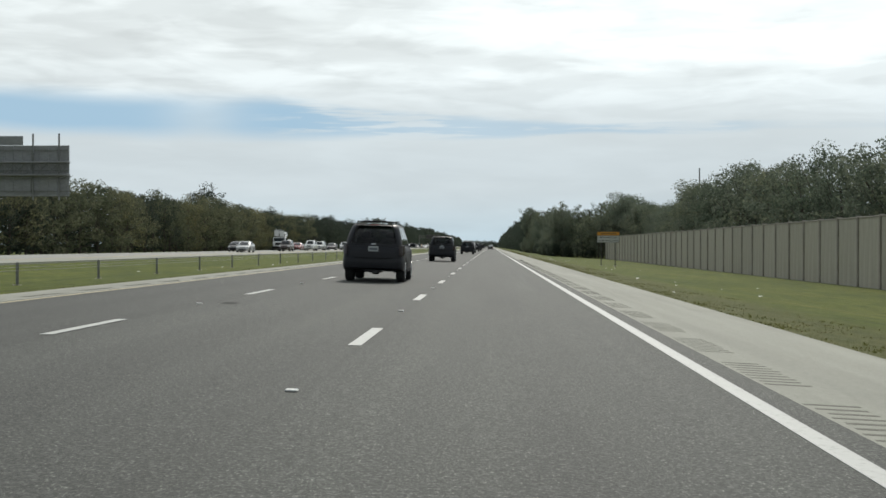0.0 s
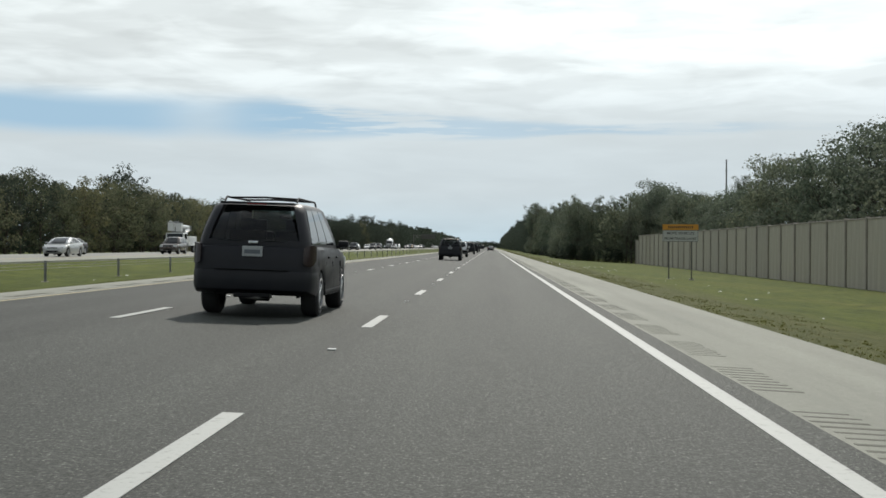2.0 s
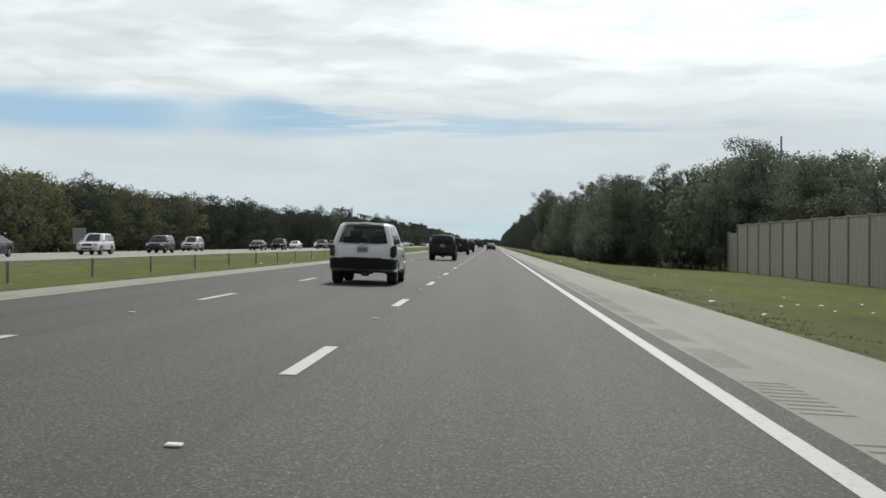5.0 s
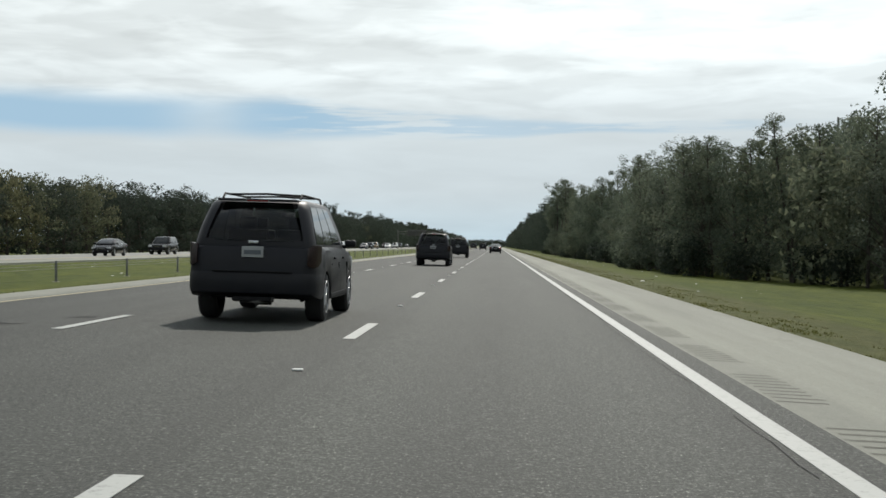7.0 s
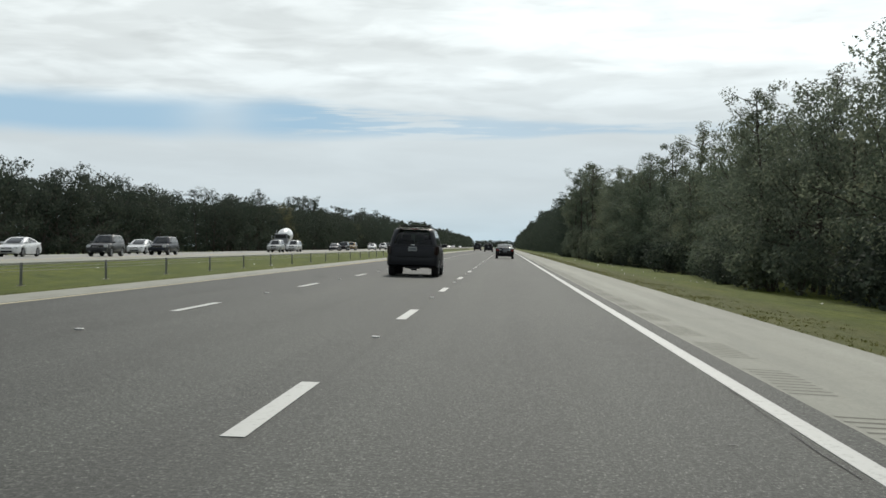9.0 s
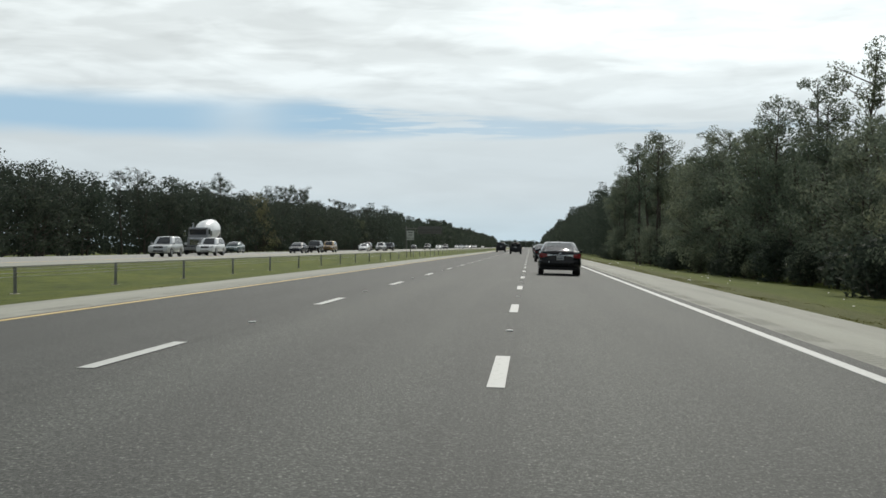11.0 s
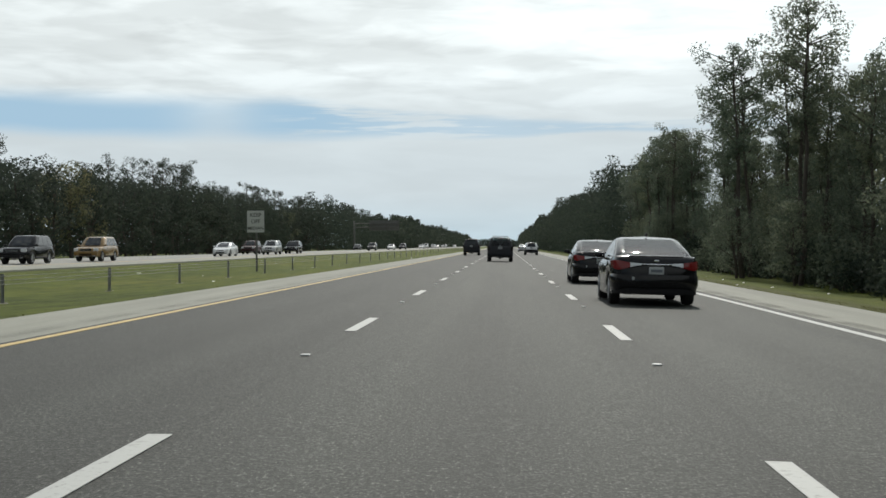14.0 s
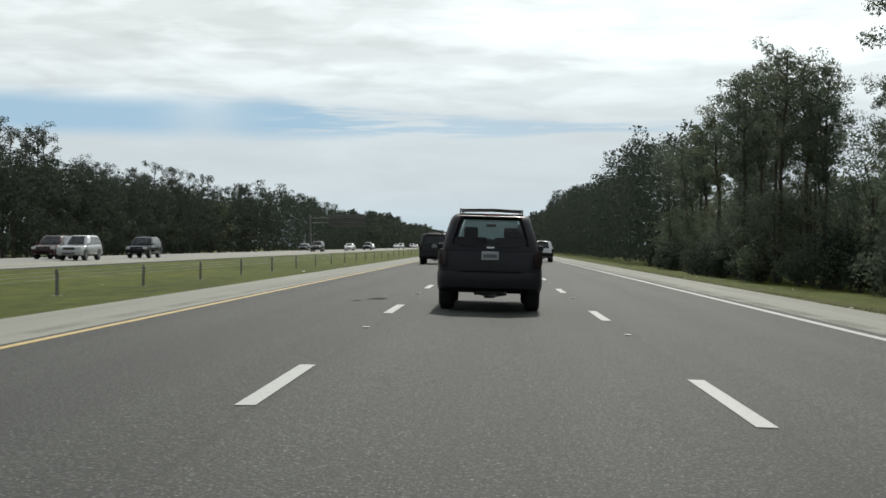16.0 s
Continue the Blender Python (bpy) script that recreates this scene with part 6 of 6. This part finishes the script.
# ---------------------------------------------------------------- sealed cracks and tar marks
vs, fs = [], []
x = 3.55
for i in range(260):
    y = 200 + i * 0.42
    x += rng.uniform(-0.02, 0.02)
    x = min(3.60, max(3.50, x))
    w = rng.uniform(0.0015, 0.005)
    vs += [(x - w, y, road_z(x - w) + 0.003), (x + w, y, road_z(x + w) + 0.003)]
    if i and rng.random() < 0.9:
        o = len(vs) - 4
        fs.append((o, o + 1, o + 3, o + 2))
link_mesh("crack_seal", vs, fs, M["tar"], road, "dark ragged crack along the lane edge")
for x, y, w, l in ((-3.2, 8.5, 0.24, 0.35), (-2.4, 17.5, 0.12, 0.2), (-4.9, 245.0, 0.5, 0.35), (-6.0, 243.5, 0.35, 0.5), (-4.2, 246.5, 0.3, 0.3),
                   (-4.35, 567.0, 0.34, 0.6), (-4.75, 566.2, 0.12, 0.3), (-1.98, 513.0, 0.035, 0.3), (-5.2, 60.0, 0.3, 0.3), (-4.7, 340.0, 0.3, 0.5)):
    vs = [(x, y, road_z(x) + 0.004)]
    for k in range(11):
        t = 2 * math.pi * k / 11
        r = rng.uniform(0.45, 1.0)
        px = x + math.cos(t) * w * r
        vs.append((px, y + math.sin(t) * l * r, road_z(px) + 0.0035))
    link_mesh("tar_mark", vs, [(0, k + 1, (k + 1) % 11 + 1) for k in range(11)], M["tar"], road, "dark tar mark")

# pale scrapes in the surface
for pts, w in ((((0.69, 534.41), (0.745, 533.84), (0.785, 533.22), (0.81, 532.76)), 0.055), (((0.80, 532.78), (0.70, 532.66), (0.59, 532.57)), 0.035),
               (((-1.04, 540.31), (-0.87, 539.94), (-0.66, 539.65)), 0.035), (((3.13, 303.54), (3.26, 303.53)), 0.012), (((3.03, 305.22), (3.08, 305.22)), 0.02)):
    fine = []
    for a, b in zip(pts, pts[1:]):
        fine += [(a[0] + (b[0] - a[0]) * k / 5, a[1] + (b[1] - a[1]) * k / 5) for k in range(5)]
    pts = fine + [pts[-1]]
    vs, n = [], len(pts)
    for i, (x, y) in enumerate(pts):
        k = w * (0.45 + 0.75 * math.sin(math.pi * (i + 0.5) / n)) * rng.uniform(0.35, 1.25)
        vs += [(x - k, y - k, road_z(x - k) + 0.004), (x + k, y + k, road_z(x + k) + 0.004)]
    link_mesh("scrape", vs, [(2 * i, 2 * i + 1, 2 * i + 3, 2 * i + 2) for i in range(n - 1)], M["scrape"], road, "pale scrape in the asphalt")
